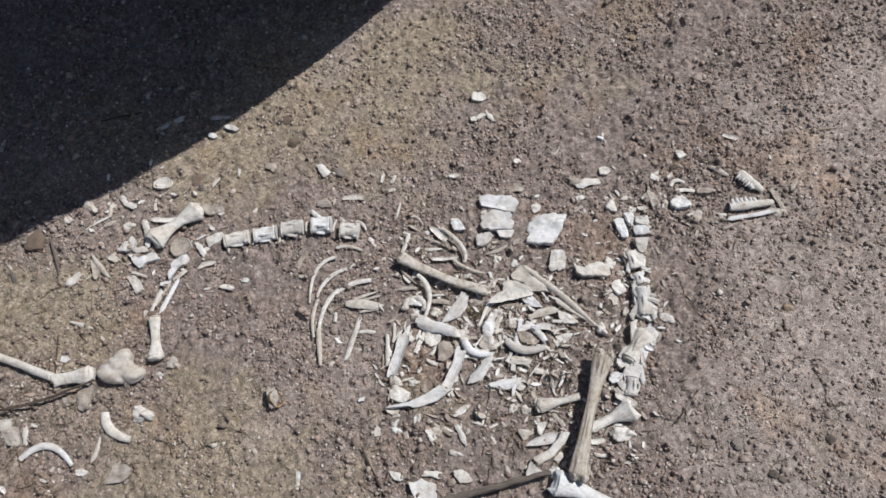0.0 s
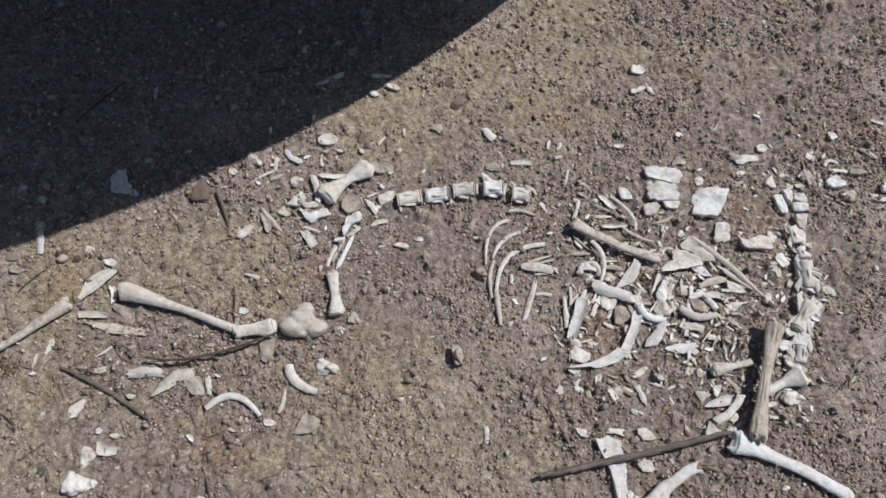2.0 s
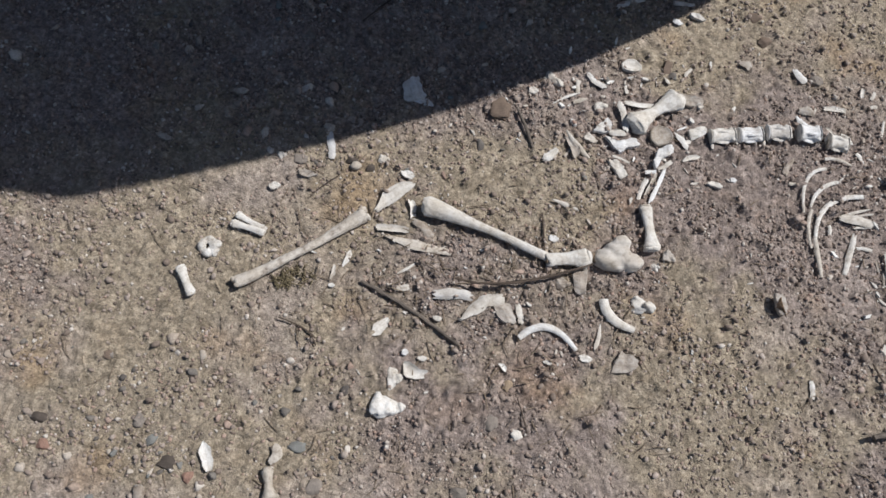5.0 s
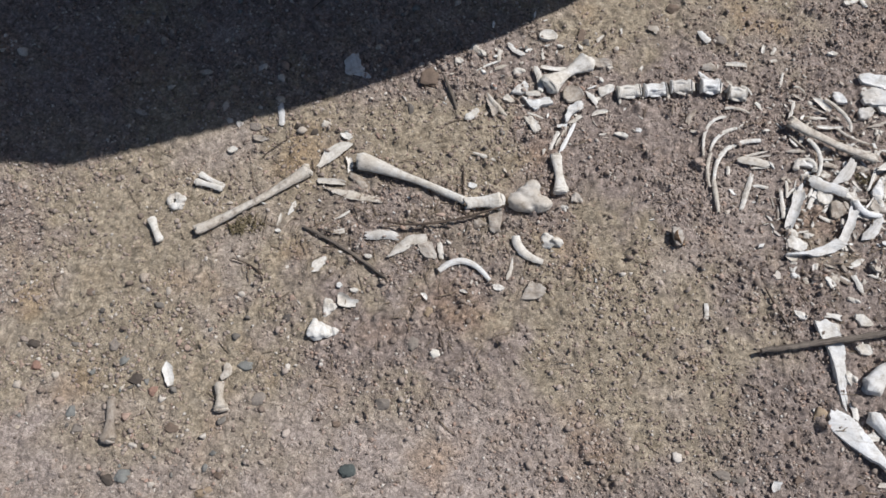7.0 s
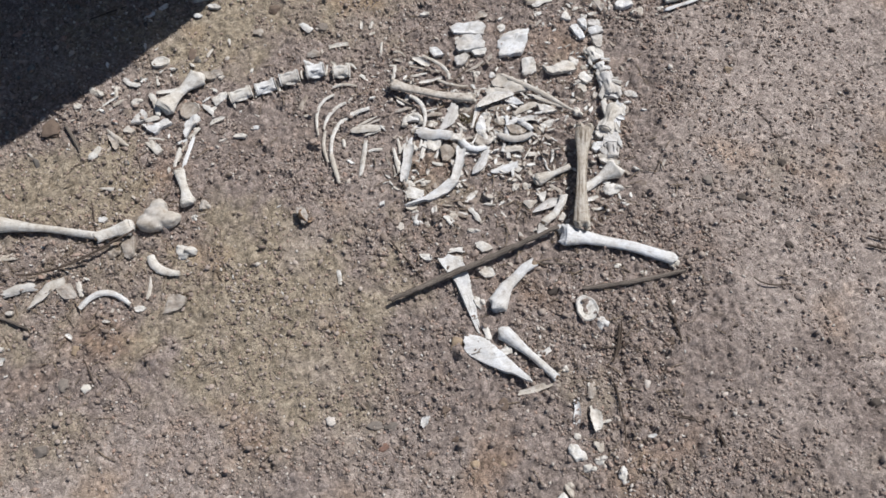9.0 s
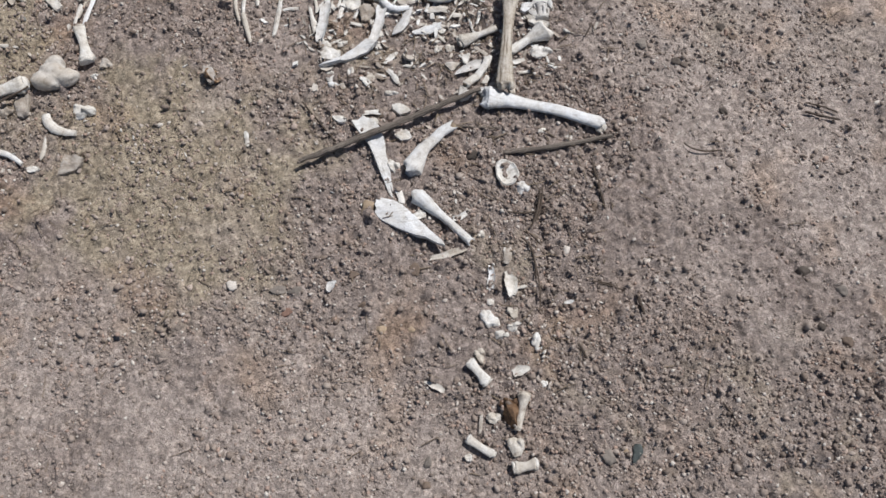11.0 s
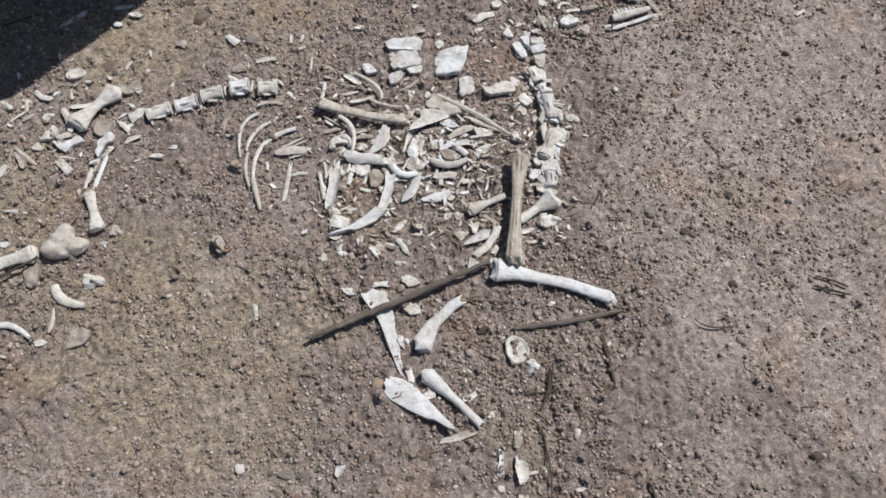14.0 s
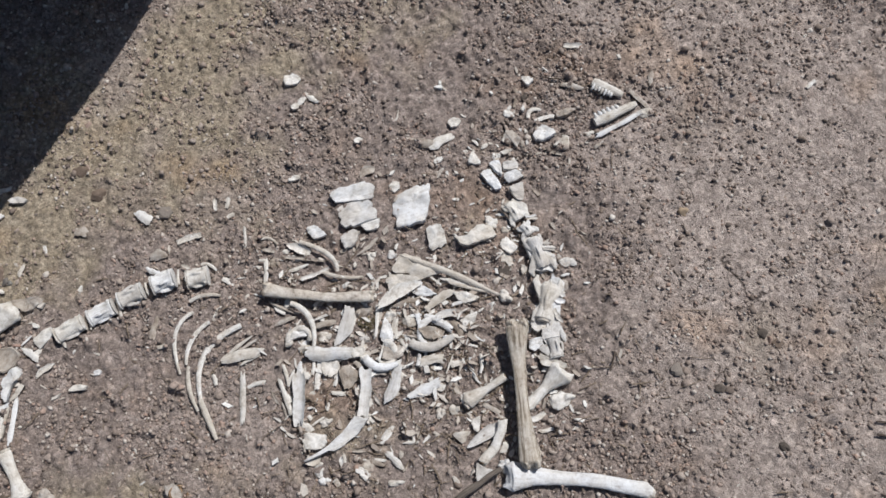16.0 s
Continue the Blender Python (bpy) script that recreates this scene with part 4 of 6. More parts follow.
strip((0.081, 0.946), (0.077, 0.919), 0.0045, 0.004, "C")
strip((0.097, 0.942), (0.089, 0.921), 0.0041, 0.004, "W")
strip((-0.155, 0.892), (-0.148, 0.871), 0.0057, 0, "C")
splinter((0.026, 0.968), (0.048, 0.950), 0.0107, 0.008, "W")
splinter((0.035, 0.988), (0.068, 0.980), 0.0182, 0, "G")
rib((0.124, 0.943), (0.138, 0.938), (0.148, 0.923), 0.0066, 0.002, "C")
bone_plate(((-0.160, 0.791), (-0.147, 0.800), (-0.127, 0.791), (-0.131, 0.785)), 0, "C")
chip((-0.104, 0.808), 0.0143, 0.0112, 0.0, "W")
splinter((0.156, 0.905), (0.171, 0.884), 0.0107, 0, "C")
splinter((0.090, 0.952), (0.104, 0.940), 0.0058, 0.006, "C")

# pelvis and sacrum
leg_bone((-0.322, 0.892), (-0.222, 0.976), 0.0270, 0.0600, 0.0540, 0, 0.0, "C", "hip bone with two flared ends", 1.0, None, False)
bone_plate(((-0.232, 0.990), (-0.175, 0.979), (-0.174, 0.966), (-0.203, 0.958)), 0, "G")
strip((-0.347, 0.946), (-0.332, 0.882), 0.0138, 0.006, "C")
strip((-0.334, 0.949), (-0.273, 0.952), 0.0105, 0.002, "C")
joint_bone((-0.385, 0.934), 0.0303, 0.0202, 0.0, "C")
bone_plate(((-0.399, 0.876), (-0.371, 0.907), (-0.361, 0.896), (-0.367, 0.874)), 0, "W")
strip((-0.365, 0.878), (-0.332, 0.880), 0.0136, 0, "C")
bone_plate(((-0.372, 0.866), (-0.344, 0.859), (-0.313, 0.870), (-0.301, 0.854), (-0.327, 0.846), (-0.341, 0.833)), 0, "W")
bone_plate(((-0.418, 0.855), (-0.408, 0.867), (-0.389, 0.853), (-0.397, 0.846)), 0, "C")
splinter((-0.454, 0.866), (-0.405, 0.812), 0.0119, 0.002, "C")
splinter((-0.455, 0.853), (-0.431, 0.810), 0.0182, 0, "G")
shell_bone((-0.258, 0.884), 0.0480, 0.0440, 0.003, "G", 20)
bone_plate(((-0.273, 0.823), (-0.264, 0.850), (-0.237, 0.862), (-0.232, 0.848), (-0.256, 0.828), (-0.267, 0.806)), 0.006, "W")
splinter((-0.262, 0.807), (-0.227, 0.837), 0.0103, 0.004, "C")
strip((-0.299, 0.735), (-0.284, 0.783), 0.0101, 0, "C")
strip((-0.287, 0.747), (-0.266, 0.795), 0.0063, 0.004, "C")
strip((-0.277, 0.733), (-0.248, 0.809), 0.0082, 0.004, "W")
strip((-0.288, 0.797), (-0.265, 0.800), 0.0095, 0.004, "W")
splinter((-0.229, 0.897), (-0.199, 0.860), 0.0145, 0, "C")
bone_plate(((-0.201, 0.904), (-0.169, 0.917), (-0.164, 0.900), (-0.193, 0.884)), 0, "C")
splinter((-0.226, 0.899), (-0.205, 0.912), 0.0057, 0.004, "W")
splinter((-0.211, 0.835), (-0.175, 0.849), 0.0104, 0, "C")
bone_plate(((-0.365, 0.814), (-0.345, 0.814), (-0.323, 0.786), (-0.339, 0.776), (-0.352, 0.794)), 0, "C")
strip((-0.356, 0.824), (-0.321, 0.814), 0.0048, 0.004, "C")
splinter((-0.484, 0.928), (-0.432, 0.960), 0.0072, 0, "C")
strip((-0.438, 0.989), (-0.435, 0.959), 0.0081, 0, "C")
strip((-0.418, 1.008), (-0.377, 0.981), 0.0139, 0, "W")
joint_bone((-0.485, 0.984), 0.0447, 0.0244, 0.0, "C")
splinter((-0.443, 0.936), (-0.415, 0.948), 0.0097, 0, "C")
strip((-0.335, 0.993), (-0.331, 0.974), 0.0065, 0, "C")
strip((-0.316, 1.017), (-0.309, 1.014), 0.0049, 0, "C")
splinter((-0.254, 1.022), (-0.242, 1.010), 0.0074, 0, "C")
splinter((-0.498, 0.795), (-0.471, 0.821), 0.0196, 0, "C")

# front leg bone and rib heap
leg_bone((0.226, 0.856), (0.411, 0.779), 0.0197, 0.0302, 0.0246, -0.007, 0.012, "B", "upper foreleg bone")
bone_plate(((0.395, 1.002), (0.469, 1.000), (0.465, 0.966), (0.397, 0.978)), 0.002, "W")
bone_plate(((0.398, 0.970), (0.463, 0.960), (0.460, 0.924), (0.400, 0.924)), 0.002, "W")
bone_plate(((0.498, 0.946), (0.536, 0.961), (0.577, 0.961), (0.569, 0.935), (0.548, 0.890), (0.495, 0.897)), 0.002, "W")
bone_plate(((0.387, 0.911), (0.411, 0.918), (0.424, 0.908), (0.406, 0.888), (0.389, 0.886)), 0.002, "W")
bone_plate(((0.431, 0.924), (0.465, 0.922), (0.460, 0.905), (0.436, 0.907)), 0.002, "C")
bone_plate(((0.545, 0.876), (0.573, 0.875), (0.572, 0.840), (0.559, 0.832), (0.538, 0.837)), 0.002, "C")
bone_plate(((0.329, 0.949), (0.349, 0.947), (0.362, 0.924), (0.339, 0.923)), 0.002, "W")
joint_bone((0.430, 0.858), 0.0169, 0.0204, 0.0, "C")
joint_bone((0.469, 0.850), 0.0176, 0.0190, 0.0, "W")
splinter((0.477, 0.856), (0.485, 0.866), 0.0063, 0.004, "C")
splinter((0.406, 0.869), (0.453, 0.889), 0.0078, 0, "G")
rib((0.311, 0.925), (0.355, 0.884), (0.363, 0.847), 0.0096, 0.008, "C")
splinter((0.286, 0.929), (0.324, 0.900), 0.0150, 0.002, "C")
strip((0.273, 0.907), (0.347, 0.875), 0.0050, 0.003, "G")
splinter((0.267, 0.880), (0.313, 0.880), 0.0078, 0.002, "C")
strip((0.294, 0.857), (0.346, 0.860), 0.0077, 0.004, "C")
rib((0.336, 0.856), (0.369, 0.835), (0.405, 0.824), 0.0074, 0.006, "C")
rib((0.242, 0.955), (0.258, 0.952), (0.270, 0.935), 0.0057, 0, "C")
joint_bone((0.281, 0.918), 0.0178, 0.0107, 0.0, "C")
strip((0.241, 0.914), (0.230, 0.870), 0.0078, 0.006, "C")
strip((0.229, 0.915), (0.241, 0.911), 0.0050, 0.006, "C")
strip((0.271, 0.858), (0.279, 0.873), 0.0063, 0, "C")
strip((0.281, 0.856), (0.292, 0.869), 0.0056, 0, "C")
joint_bone((0.255, 0.904), 0.0177, 0.0177, 0.0, "G")
splinter((0.238, 0.935), (0.260, 0.923), 0.0093, 0, "G")
rib((0.265, 0.816), (0.291, 0.778), (0.284, 0.726), 0.0105, 0.012, "C")
rib((0.228, 0.833), (0.249, 0.812), (0.273, 0.795), 0.0056, 0.002, "G")
splinter((0.232, 0.824), (0.248, 0.803), 0.0070, 0, "C")
bone_plate(((0.240, 0.749), (0.258, 0.769), (0.277, 0.768), (0.283, 0.749), (0.258, 0.752)), 0.004, "W")
splinter((0.291, 0.761), (0.332, 0.759), 0.0131, 0.004, "G")
joint_bone((0.306, 0.738), 0.0248, 0.0241, 0.0, "C")
splinter((0.322, 0.717), (0.363, 0.777), 0.0267, 0.006, "W")
joint_bone((0.386, 0.762), 0.0332, 0.0215, 0.0, "G")
strip((0.296, 0.774), (0.325, 0.776), 0.0042, 0.004, "C")
splinter((0.223, 0.788), (0.265, 0.790), 0.0104, 0, "G")
joint_bone((0.416, 0.799), 0.0160, 0.0112, 0.0, "C")
joint_bone((0.370, 0.822), 0.0210, 0.0105, 0.0, "W")
joint_bone((0.348, 0.820), 0.0175, 0.0098, 0.0, "C")
bone_plate(((0.459, 0.814), (0.483, 0.842), (0.513, 0.826), (0.519, 0.811), (0.544, 0.786), (0.503, 0.785), (0.483, 0.803)), 0.006, "C")
bone_plate(((0.442, 0.805), (0.458, 0.812), (0.482, 0.801), (0.503, 0.783), (0.461, 0.781), (0.444, 0.784)), 0.002, "C")
splinter((0.414, 0.758), (0.502, 0.777), 0.0222, 0.012, "C")
bone_plate(((0.480, 0.771), (0.500, 0.777), (0.523, 0.748), (0.493, 0.754)), 0.002, "W")
splinter((0.438, 0.754), (0.502, 0.745), 0.0131, 0.002, "G")
strip((0.519, 0.789), (0.537, 0.762), 0.0038, 0.006, "C")
splinter((0.538, 0.775), (0.586, 0.743), 0.0077, 0.006, "C")
splinter((0.552, 0.762), (0.619, 0.719), 0.0063, 0.006, "C")
joint_bone((0.432, 0.737), 0.0214, 0.0207, 0.0, "C")
bone_plate(((0.402, 0.709), (0.420, 0.737), (0.427, 0.716), (0.422, 0.691), (0.405, 0.693)), 0.004, "W")
strip((0.414, 0.765), (0.393, 0.708), 0.0062, 0.006, "C")
strip((0.415, 0.745), (0.391, 0.713), 0.0041, 0.004, "C")
joint_bone((0.372, 0.714), 0.0247, 0.0192, 0.0, "W")
joint_bone((0.449, 0.737), 0.0104, 0.0145, 0.0, "W")
strip((0.440, 0.730), (0.425, 0.694), 0.0110, 0.004, "C")
joint_bone((0.462, 0.715), 0.0268, 0.0261, 0.0, "C")
splinter((0.318, 0.762), (0.332, 0.738), 0.0048, 0, "C")
joint_bone((0.267, 0.737), 0.0206, 0.0151, 0.0, "W")
rib((0.450, 0.678), (0.483, 0.658), (0.527, 0.665), 0.0178, 0.008, "W")
bone_plate(((0.471, 0.697), (0.495, 0.695), (0.514, 0.679), (0.505, 0.669), (0.479, 0.677)), 0.004, "G")
strip((0.490, 0.716), (0.528, 0.678), 0.0124, 0.008, "W")
strip((0.507, 0.708), (0.555, 0.698), 0.0144, 0.006, "W")
bone_plate(((0.549, 0.680), (0.560, 0.693), (0.583, 0.694), (0.571, 0.676), (0.556, 0.672)), 0.002, "C")
splinter((0.494, 0.725), (0.554, 0.745), 0.0145, 0.006, "C")
bone_plate(((0.553, 0.742), (0.577, 0.735), (0.596, 0.716), (0.564, 0.717)), 0.003, "C")
splinter((0.542, 0.720), (0.594, 0.717), 0.0076, 0.004, "W")
joint_bone((0.610, 0.697), 0.0179, 0.0144, 0.0, "W")
joint_bone((0.600, 0.679), 0.0123, 0.0103, 0.0, "C")
splinter((0.534, 0.692), (0.542, 0.658), 0.0144, 0.002, "G")
strip((0.563, 0.652), (0.578, 0.639), 0.0051, 0.004, "W")
strip((0.540, 0.647), (0.562, 0.634), 0.0041, 0, "C")
strip((0.523, 0.641), (0.543, 0.652), 0.0051, 0.003, "C")
strip((0.435, 0.691), (0.443, 0.663), 0.0062, 0.004, "C")
strip((0.478, 0.725), (0.473, 0.692), 0.0086, 0.006, "W")
rib((0.365, 0.680), (0.383, 0.654), (0.418, 0.650), 0.0157, 0.008, "W")
bone_plate(((0.403, 0.687), (0.433, 0.680), (0.430, 0.662), (0.410, 0.658), (0.394, 0.668)), 0.004, "G")
strip((0.406, 0.693), (0.387, 0.666), 0.0044, 0.01, "C")
splinter((0.371, 0.644), (0.426, 0.643), 0.0068, 0.002, "C")
splinter((0.374, 0.589), (0.421, 0.648), 0.0208, 0.004, "W")
strip((0.456, 0.639), (0.497, 0.631), 0.0176, 0.004, "C")
strip((0.506, 0.619), (0.528, 0.616), 0.0115, 0.002, "C")
strip((0.459, 0.655), (0.450, 0.635), 0.0075, 0.004, "W")
twig((0.484, 0.650), (0.495, 0.641), (0.505, 0.630), 0.0022)
splinter((0.415, 0.587), (0.479, 0.597), 0.0215, 0.004, "W")
chip((0.477, 0.585), 0.0175, 0.0101, 0.0, "C")
joint_bone((0.416, 0.603), 0.0141, 0.0135, 0.0, "C")
joint_bone((0.443, 0.610), 0.0175, 0.0101, 0.0, "G")
strip((0.532, 0.623), (0.530, 0.599), 0.0047, 0, "C")
rib((0.545, 0.619), (0.540, 0.602), (0.542, 0.575), 0.0074, 0.002, "W")
rib((0.565, 0.619), (0.560, 0.610), (0.557, 0.590), 0.0054, 0, "C")
rib((0.574, 0.580), (0.580, 0.591), (0.589, 0.593), 0.0047, 0, "W")
joint_bone((0.573, 0.602), 0.0142, 0.0202, 0.0, "G")
splinter((0.517, 0.635), (0.494, 0.606), 0.0034, 0.004, "C")
splinter((0.500, 0.603), (0.505, 0.561), 0.0088, 0, "G")
bone_plate(((0.343, 0.701), (0.369, 0.698), (0.364, 0.684), (0.345, 0.685)), 0.004, "C")
joint_bone((0.416, 0.797), 0.0160, 0.0139, 0.0, "C")
joint_bone((0.530, 0.553), 0.0100, 0.0087, 0.0, "C")
strip((0.577, 0.628), (0.594, 0.621), 0.0041, 0, "G")
splinter((0.467, 0.620), (0.490, 0.602), 0.0054, 0, "G")
strip((0.269, 0.719), (0.342, 0.695), 0.0254, 0.012, "W")
joint_bone((0.263, 0.732), 0.0247, 0.0206, 0.0, "C")
splinter((0.339, 0.688), (0.370, 0.696), 0.0143, 0.006, "C")
strip((0.246, 0.691), (0.221, 0.604), 0.0218, 0.006, "W")
splinter((0.253, 0.708), (0.241, 0.677), 0.0109, 0.006, "W")
strip((0.207, 0.691), (0.212, 0.624), 0.0085, 0.002, "C")
strip((0.220, 0.714), (0.220, 0.674), 0.0055, 0.002, "C")
splinter((0.238, 0.699), (0.220, 0.674), 0.0061, 0.002, "C")
strip((0.275, 0.703), (0.266, 0.680), 0.0055, 0.002, "C")
strip((0.286, 0.701), (0.266, 0.651), 0.0092, 0.002, "C")
strip((0.257, 0.697), (0.248, 0.668), 0.0044, 0.002, "C")
bone_plate(((0.289, 0.698), (0.316, 0.693), (0.314, 0.671), (0.297, 0.664), (0.284, 0.674)), 0.002, "C")
bone_plate(((0.313, 0.671), (0.331, 0.677), (0.346, 0.655), (0.333, 0.639), (0.313, 0.637)), 0.003, "G")
strip((0.312, 0.673), (0.297, 0.648), 0.0075, 0.002, "C")
strip((0.243, 0.642), (0.261, 0.649), 0.0068, 0, "C")
strip((0.289, 0.639), (0.317, 0.628), 0.0068, 0, "C")
joint_bone((0.330, 0.625), 0.0142, 0.0121, 0.0, "C")
strip((0.360, 0.658), (0.328, 0.580), 0.0217, 0.006, "W")
bone_plate(((0.318, 0.584), (0.339, 0.574), (0.318, 0.558), (0.278, 0.540), (0.255, 0.541), (0.209, 0.539), (0.250, 0.549), (0.289, 0.565)), 0.006, "W")
bone_plate(((0.223, 0.585), (0.259, 0.571), (0.255, 0.556), (0.246, 0.550), (0.218, 0.560)), 0.002, "C")
strip((0.220, 0.604), (0.238, 0.583), 0.0127, 0.002, "C")
joint_bone((0.265, 0.591), 0.0241, 0.0154, 0.0, "C")
strip((0.240, 0.594), (0.265, 0.602), 0.0040, 0, "C")
twig((0.260, 0.581), (0.266, 0.569), (0.268, 0.558), 0.0020)
strip((0.238, 0.613), (0.242, 0.604), 0.0067, 0, "C")
strip((0.216, 0.541), (0.239, 0.534), 0.0159, 0.002, "C")
joint_bone((0.230, 0.528), 0.0205, 0.0152, 0.0, "C")
joint_bone((0.232, 0.512), 0.0204, 0.0138, 0.0, "W")
joint_bone((0.235, 0.497), 0.0204, 0.0171, 0.0, "W")
twig((0.214, 0.600), (0.216, 0.555), (0.222, 0.506), 0.0020)
splinter((0.347, 0.526), (0.378, 0.548), 0.0116, 0, "C")
strip((0.413, 0.545), (0.403, 0.510), 0.0047, 0, "C")
strip((0.419, 0.537), (0.413, 0.511), 0.0080, 0, "G")
splinter((0.383, 0.515), (0.411, 0.507), 0.0066, 0, "C")
splinter((0.352, 0.509), (0.371, 0.473), 0.0115, 0, "C")
splinter((0.377, 0.504), (0.371, 0.490), 0.0079, 0, "G")
splinter((0.318, 0.508), (0.345, 0.487), 0.0073, 0, "G")
bone_plate(((0.300, 0.500), (0.309, 0.494), (0.316, 0.478), (0.308, 0.469), (0.298, 0.484)), 0, "C")
splinter((0.273, 0.532), (0.271, 0.504), 0.0073, 0, "C")
strip((0.274, 0.500), (0.297, 0.498), 0.0046, 0, "C")
splinter((0.294, 0.529), (0.318, 0.522), 0.0046, 0, "G")
joint_bone((0.352, 0.455), 0.0300, 0.0131, 0.0, "C")
strip((0.253, 0.493), (0.257, 0.480), 0.0098, 0, "C")
splinter((0.189, 0.676), (0.195, 0.648), 0.0041, 0, "G")
splinter((0.201, 0.649), (0.202, 0.621), 0.0047, 0, "G")

# broken arches among the ribs
arch_bone((0.497, 0.683), 0.0540, 0.0500, 0.0120, 60, 250, 0.006, "W")
arch_bone((0.392, 0.676), 0.0560, 0.0460, 0.0120, 170, 230, 0.006, "C")
arch_bone((0.262, 0.748), 0.0420, 0.0400, 0.0110, -10, 190, 0.006, "C")

# the three ribs standing off the spine
rib((0.089, 0.859), (0.048, 0.829), (0.040, 0.756), 0.0080, 0.002, "C")
rib((0.113, 0.832), (0.075, 0.810), (0.054, 0.769), 0.0087, 0.002, "C")
rib((0.166, 0.808), (0.090, 0.777), (0.064, 0.701), 0.0116, 0.002, "C")
rib((0.063, 0.701), (0.068, 0.663), (0.074, 0.624), 0.0113, 0.002, "C")
rib((0.058, 0.765), (0.049, 0.727), (0.055, 0.682), 0.0086, 0.002, "C")
strip((0.146, 0.722), (0.124, 0.639), 0.0107, 0, "C")
rib((0.087, 0.881), (0.114, 0.884), (0.144, 0.874), 0.0080, 0, "C")
strip((0.023, 0.874), (0.003, 0.836), 0.0116, 0, "G")
joint_bone((0.033, 0.830), 0.0130, 0.0116, 0.0, "C")
strip((0.011, 0.817), (0.033, 0.818), 0.0072, 0, "C")
splinter((0.116, 0.756), (0.196, 0.752), 0.0186, 0.002, "C")
splinter((0.120, 0.761), (0.181, 0.783), 0.0057, 0.002, "C")
splinter((0.127, 0.755), (0.188, 0.774), 0.0057, 0.003, "G")
splinter((0.145, 0.738), (0.184, 0.746), 0.0078, 0, "C")
strip((0.147, 0.695), (0.182, 0.694), 0.0078, 0, "C")
strip((0.094, 0.737), (0.095, 0.717), 0.0078, 0, "C")

# neck
bone_plate(((0.676, 0.950), (0.696, 0.948), (0.706, 0.911), (0.694, 0.905), (0.683, 0.927)), 0.002, "W")
bone_plate(((0.699, 0.961), (0.719, 0.960), (0.713, 0.928), (0.703, 0.944)), 0.004, "W")
bone_plate(((0.724, 0.954), (0.749, 0.948), (0.748, 0.932), (0.722, 0.938)), 0.002, "W")
bone_plate(((0.718, 0.931), (0.744, 0.930), (0.751, 0.914), (0.721, 0.911)), 0.004, "W")
bone_plate(((0.718, 0.901), (0.744, 0.902), (0.735, 0.868), (0.720, 0.878)), 0.005, "W")
joint_bone((0.717, 0.972), 0.0174, 0.0188, 0.0, "C")
joint_bone((0.749, 0.955), 0.0166, 0.0087, 0.0, "C")
chip((0.739, 0.974), 0.0224, 0.0087, 0.0, "C")
bone_plate(((0.661, 0.975), (0.676, 0.996), (0.685, 0.966)), 0, "C")
joint_bone((0.653, 0.951), 0.0094, 0.0151, 0.0, "C")
joint_bone((0.664, 1.001), 0.0109, 0.0116, 0.0, "C")
joint_bone((0.706, 0.870), 0.0220, 0.0213, 0.0, "G")
splinter((0.715, 0.877), (0.732, 0.837), 0.0149, 0.004, "C")
joint_bone((0.729, 0.855), 0.0213, 0.0177, 0.0, "G")
strip((0.727, 0.835), (0.747, 0.833), 0.0046, 0.008, "W")
strip((0.728, 0.829), (0.747, 0.826), 0.0042, 0.008, "C")
joint_bone((0.704, 0.844), 0.0219, 0.0212, 0.0, "C")
strip((0.725, 0.771), (0.756, 0.764), 0.0049, 0.008, "C")
strip((0.726, 0.764), (0.755, 0.758), 0.0042, 0.006, "W")
stick((0.688, 0.867), (0.703, 0.819), (0.709, 0.754), 0.0064)
bone_plate(((0.585, 0.842), (0.603, 0.832), (0.635, 0.851), (0.656, 0.845), (0.666, 0.819), (0.632, 0.818), (0.602, 0.819)), 0.004, "C")
joint_bone((0.665, 0.850), 0.0219, 0.0248, 0.0, "C")
joint_bone((0.687, 0.827), 0.0197, 0.0176, 0.0, "C")
bone_plate(((0.662, 0.800), (0.681, 0.810), (0.693, 0.786), (0.676, 0.776)), 0.003, "C")
joint_bone((0.660, 0.788), 0.0217, 0.0147, 0.0, "C")
strip((0.667, 0.777), (0.670, 0.756), 0.0133, 0, "C")
splinter((0.747, 1.010), (0.770, 0.986), 0.0226, 0, "G")
strip((0.772, 0.986), (0.773, 0.953), 0.0080, 0.002, "G")
strip((0.774, 0.956), (0.801, 0.949), 0.0043, 0, "C")
bone_plate(((0.799, 0.988), (0.822, 1.002), (0.841, 0.978), (0.819, 0.970), (0.799, 0.975)), 0.002, "W")
bone_plate(((0.828, 0.955), (0.856, 0.967), (0.856, 0.946), (0.839, 0.943)), 0.002, "C")
splinter((0.809, 0.957), (0.840, 0.931), 0.0072, 0, "G")
splinter((0.684, 1.019), (0.692, 1.004), 0.0058, 0, "C")
splinter((0.695, 0.996), (0.710, 1.001), 0.0080, 0, "C")
joint_bone((0.600, 0.856), 0.0120, 0.0120, 0.0, "C")
splinter((0.768, 0.733), (0.785, 0.718), 0.0139, 0, "W")
bone_plate(((0.681, 0.625), (0.715, 0.628), (0.699, 0.589), (0.678, 0.600)), 0.004, "W")
strip((0.717, 0.693), (0.743, 0.673), 0.0061, 0.01, "C")
strip((0.719, 0.777), (0.757, 0.756), 0.0062, 0.01, "W")
strip((0.718, 0.765), (0.753, 0.747), 0.0055, 0.008, "C")
joint_bone((0.748, 0.690), 0.0204, 0.0272, 0.0, "G")
joint_bone((0.687, 0.663), 0.0203, 0.0230, 0.0, "C")
chip((0.662, 0.777), 0.0165, 0.0190, 0.0, "C")
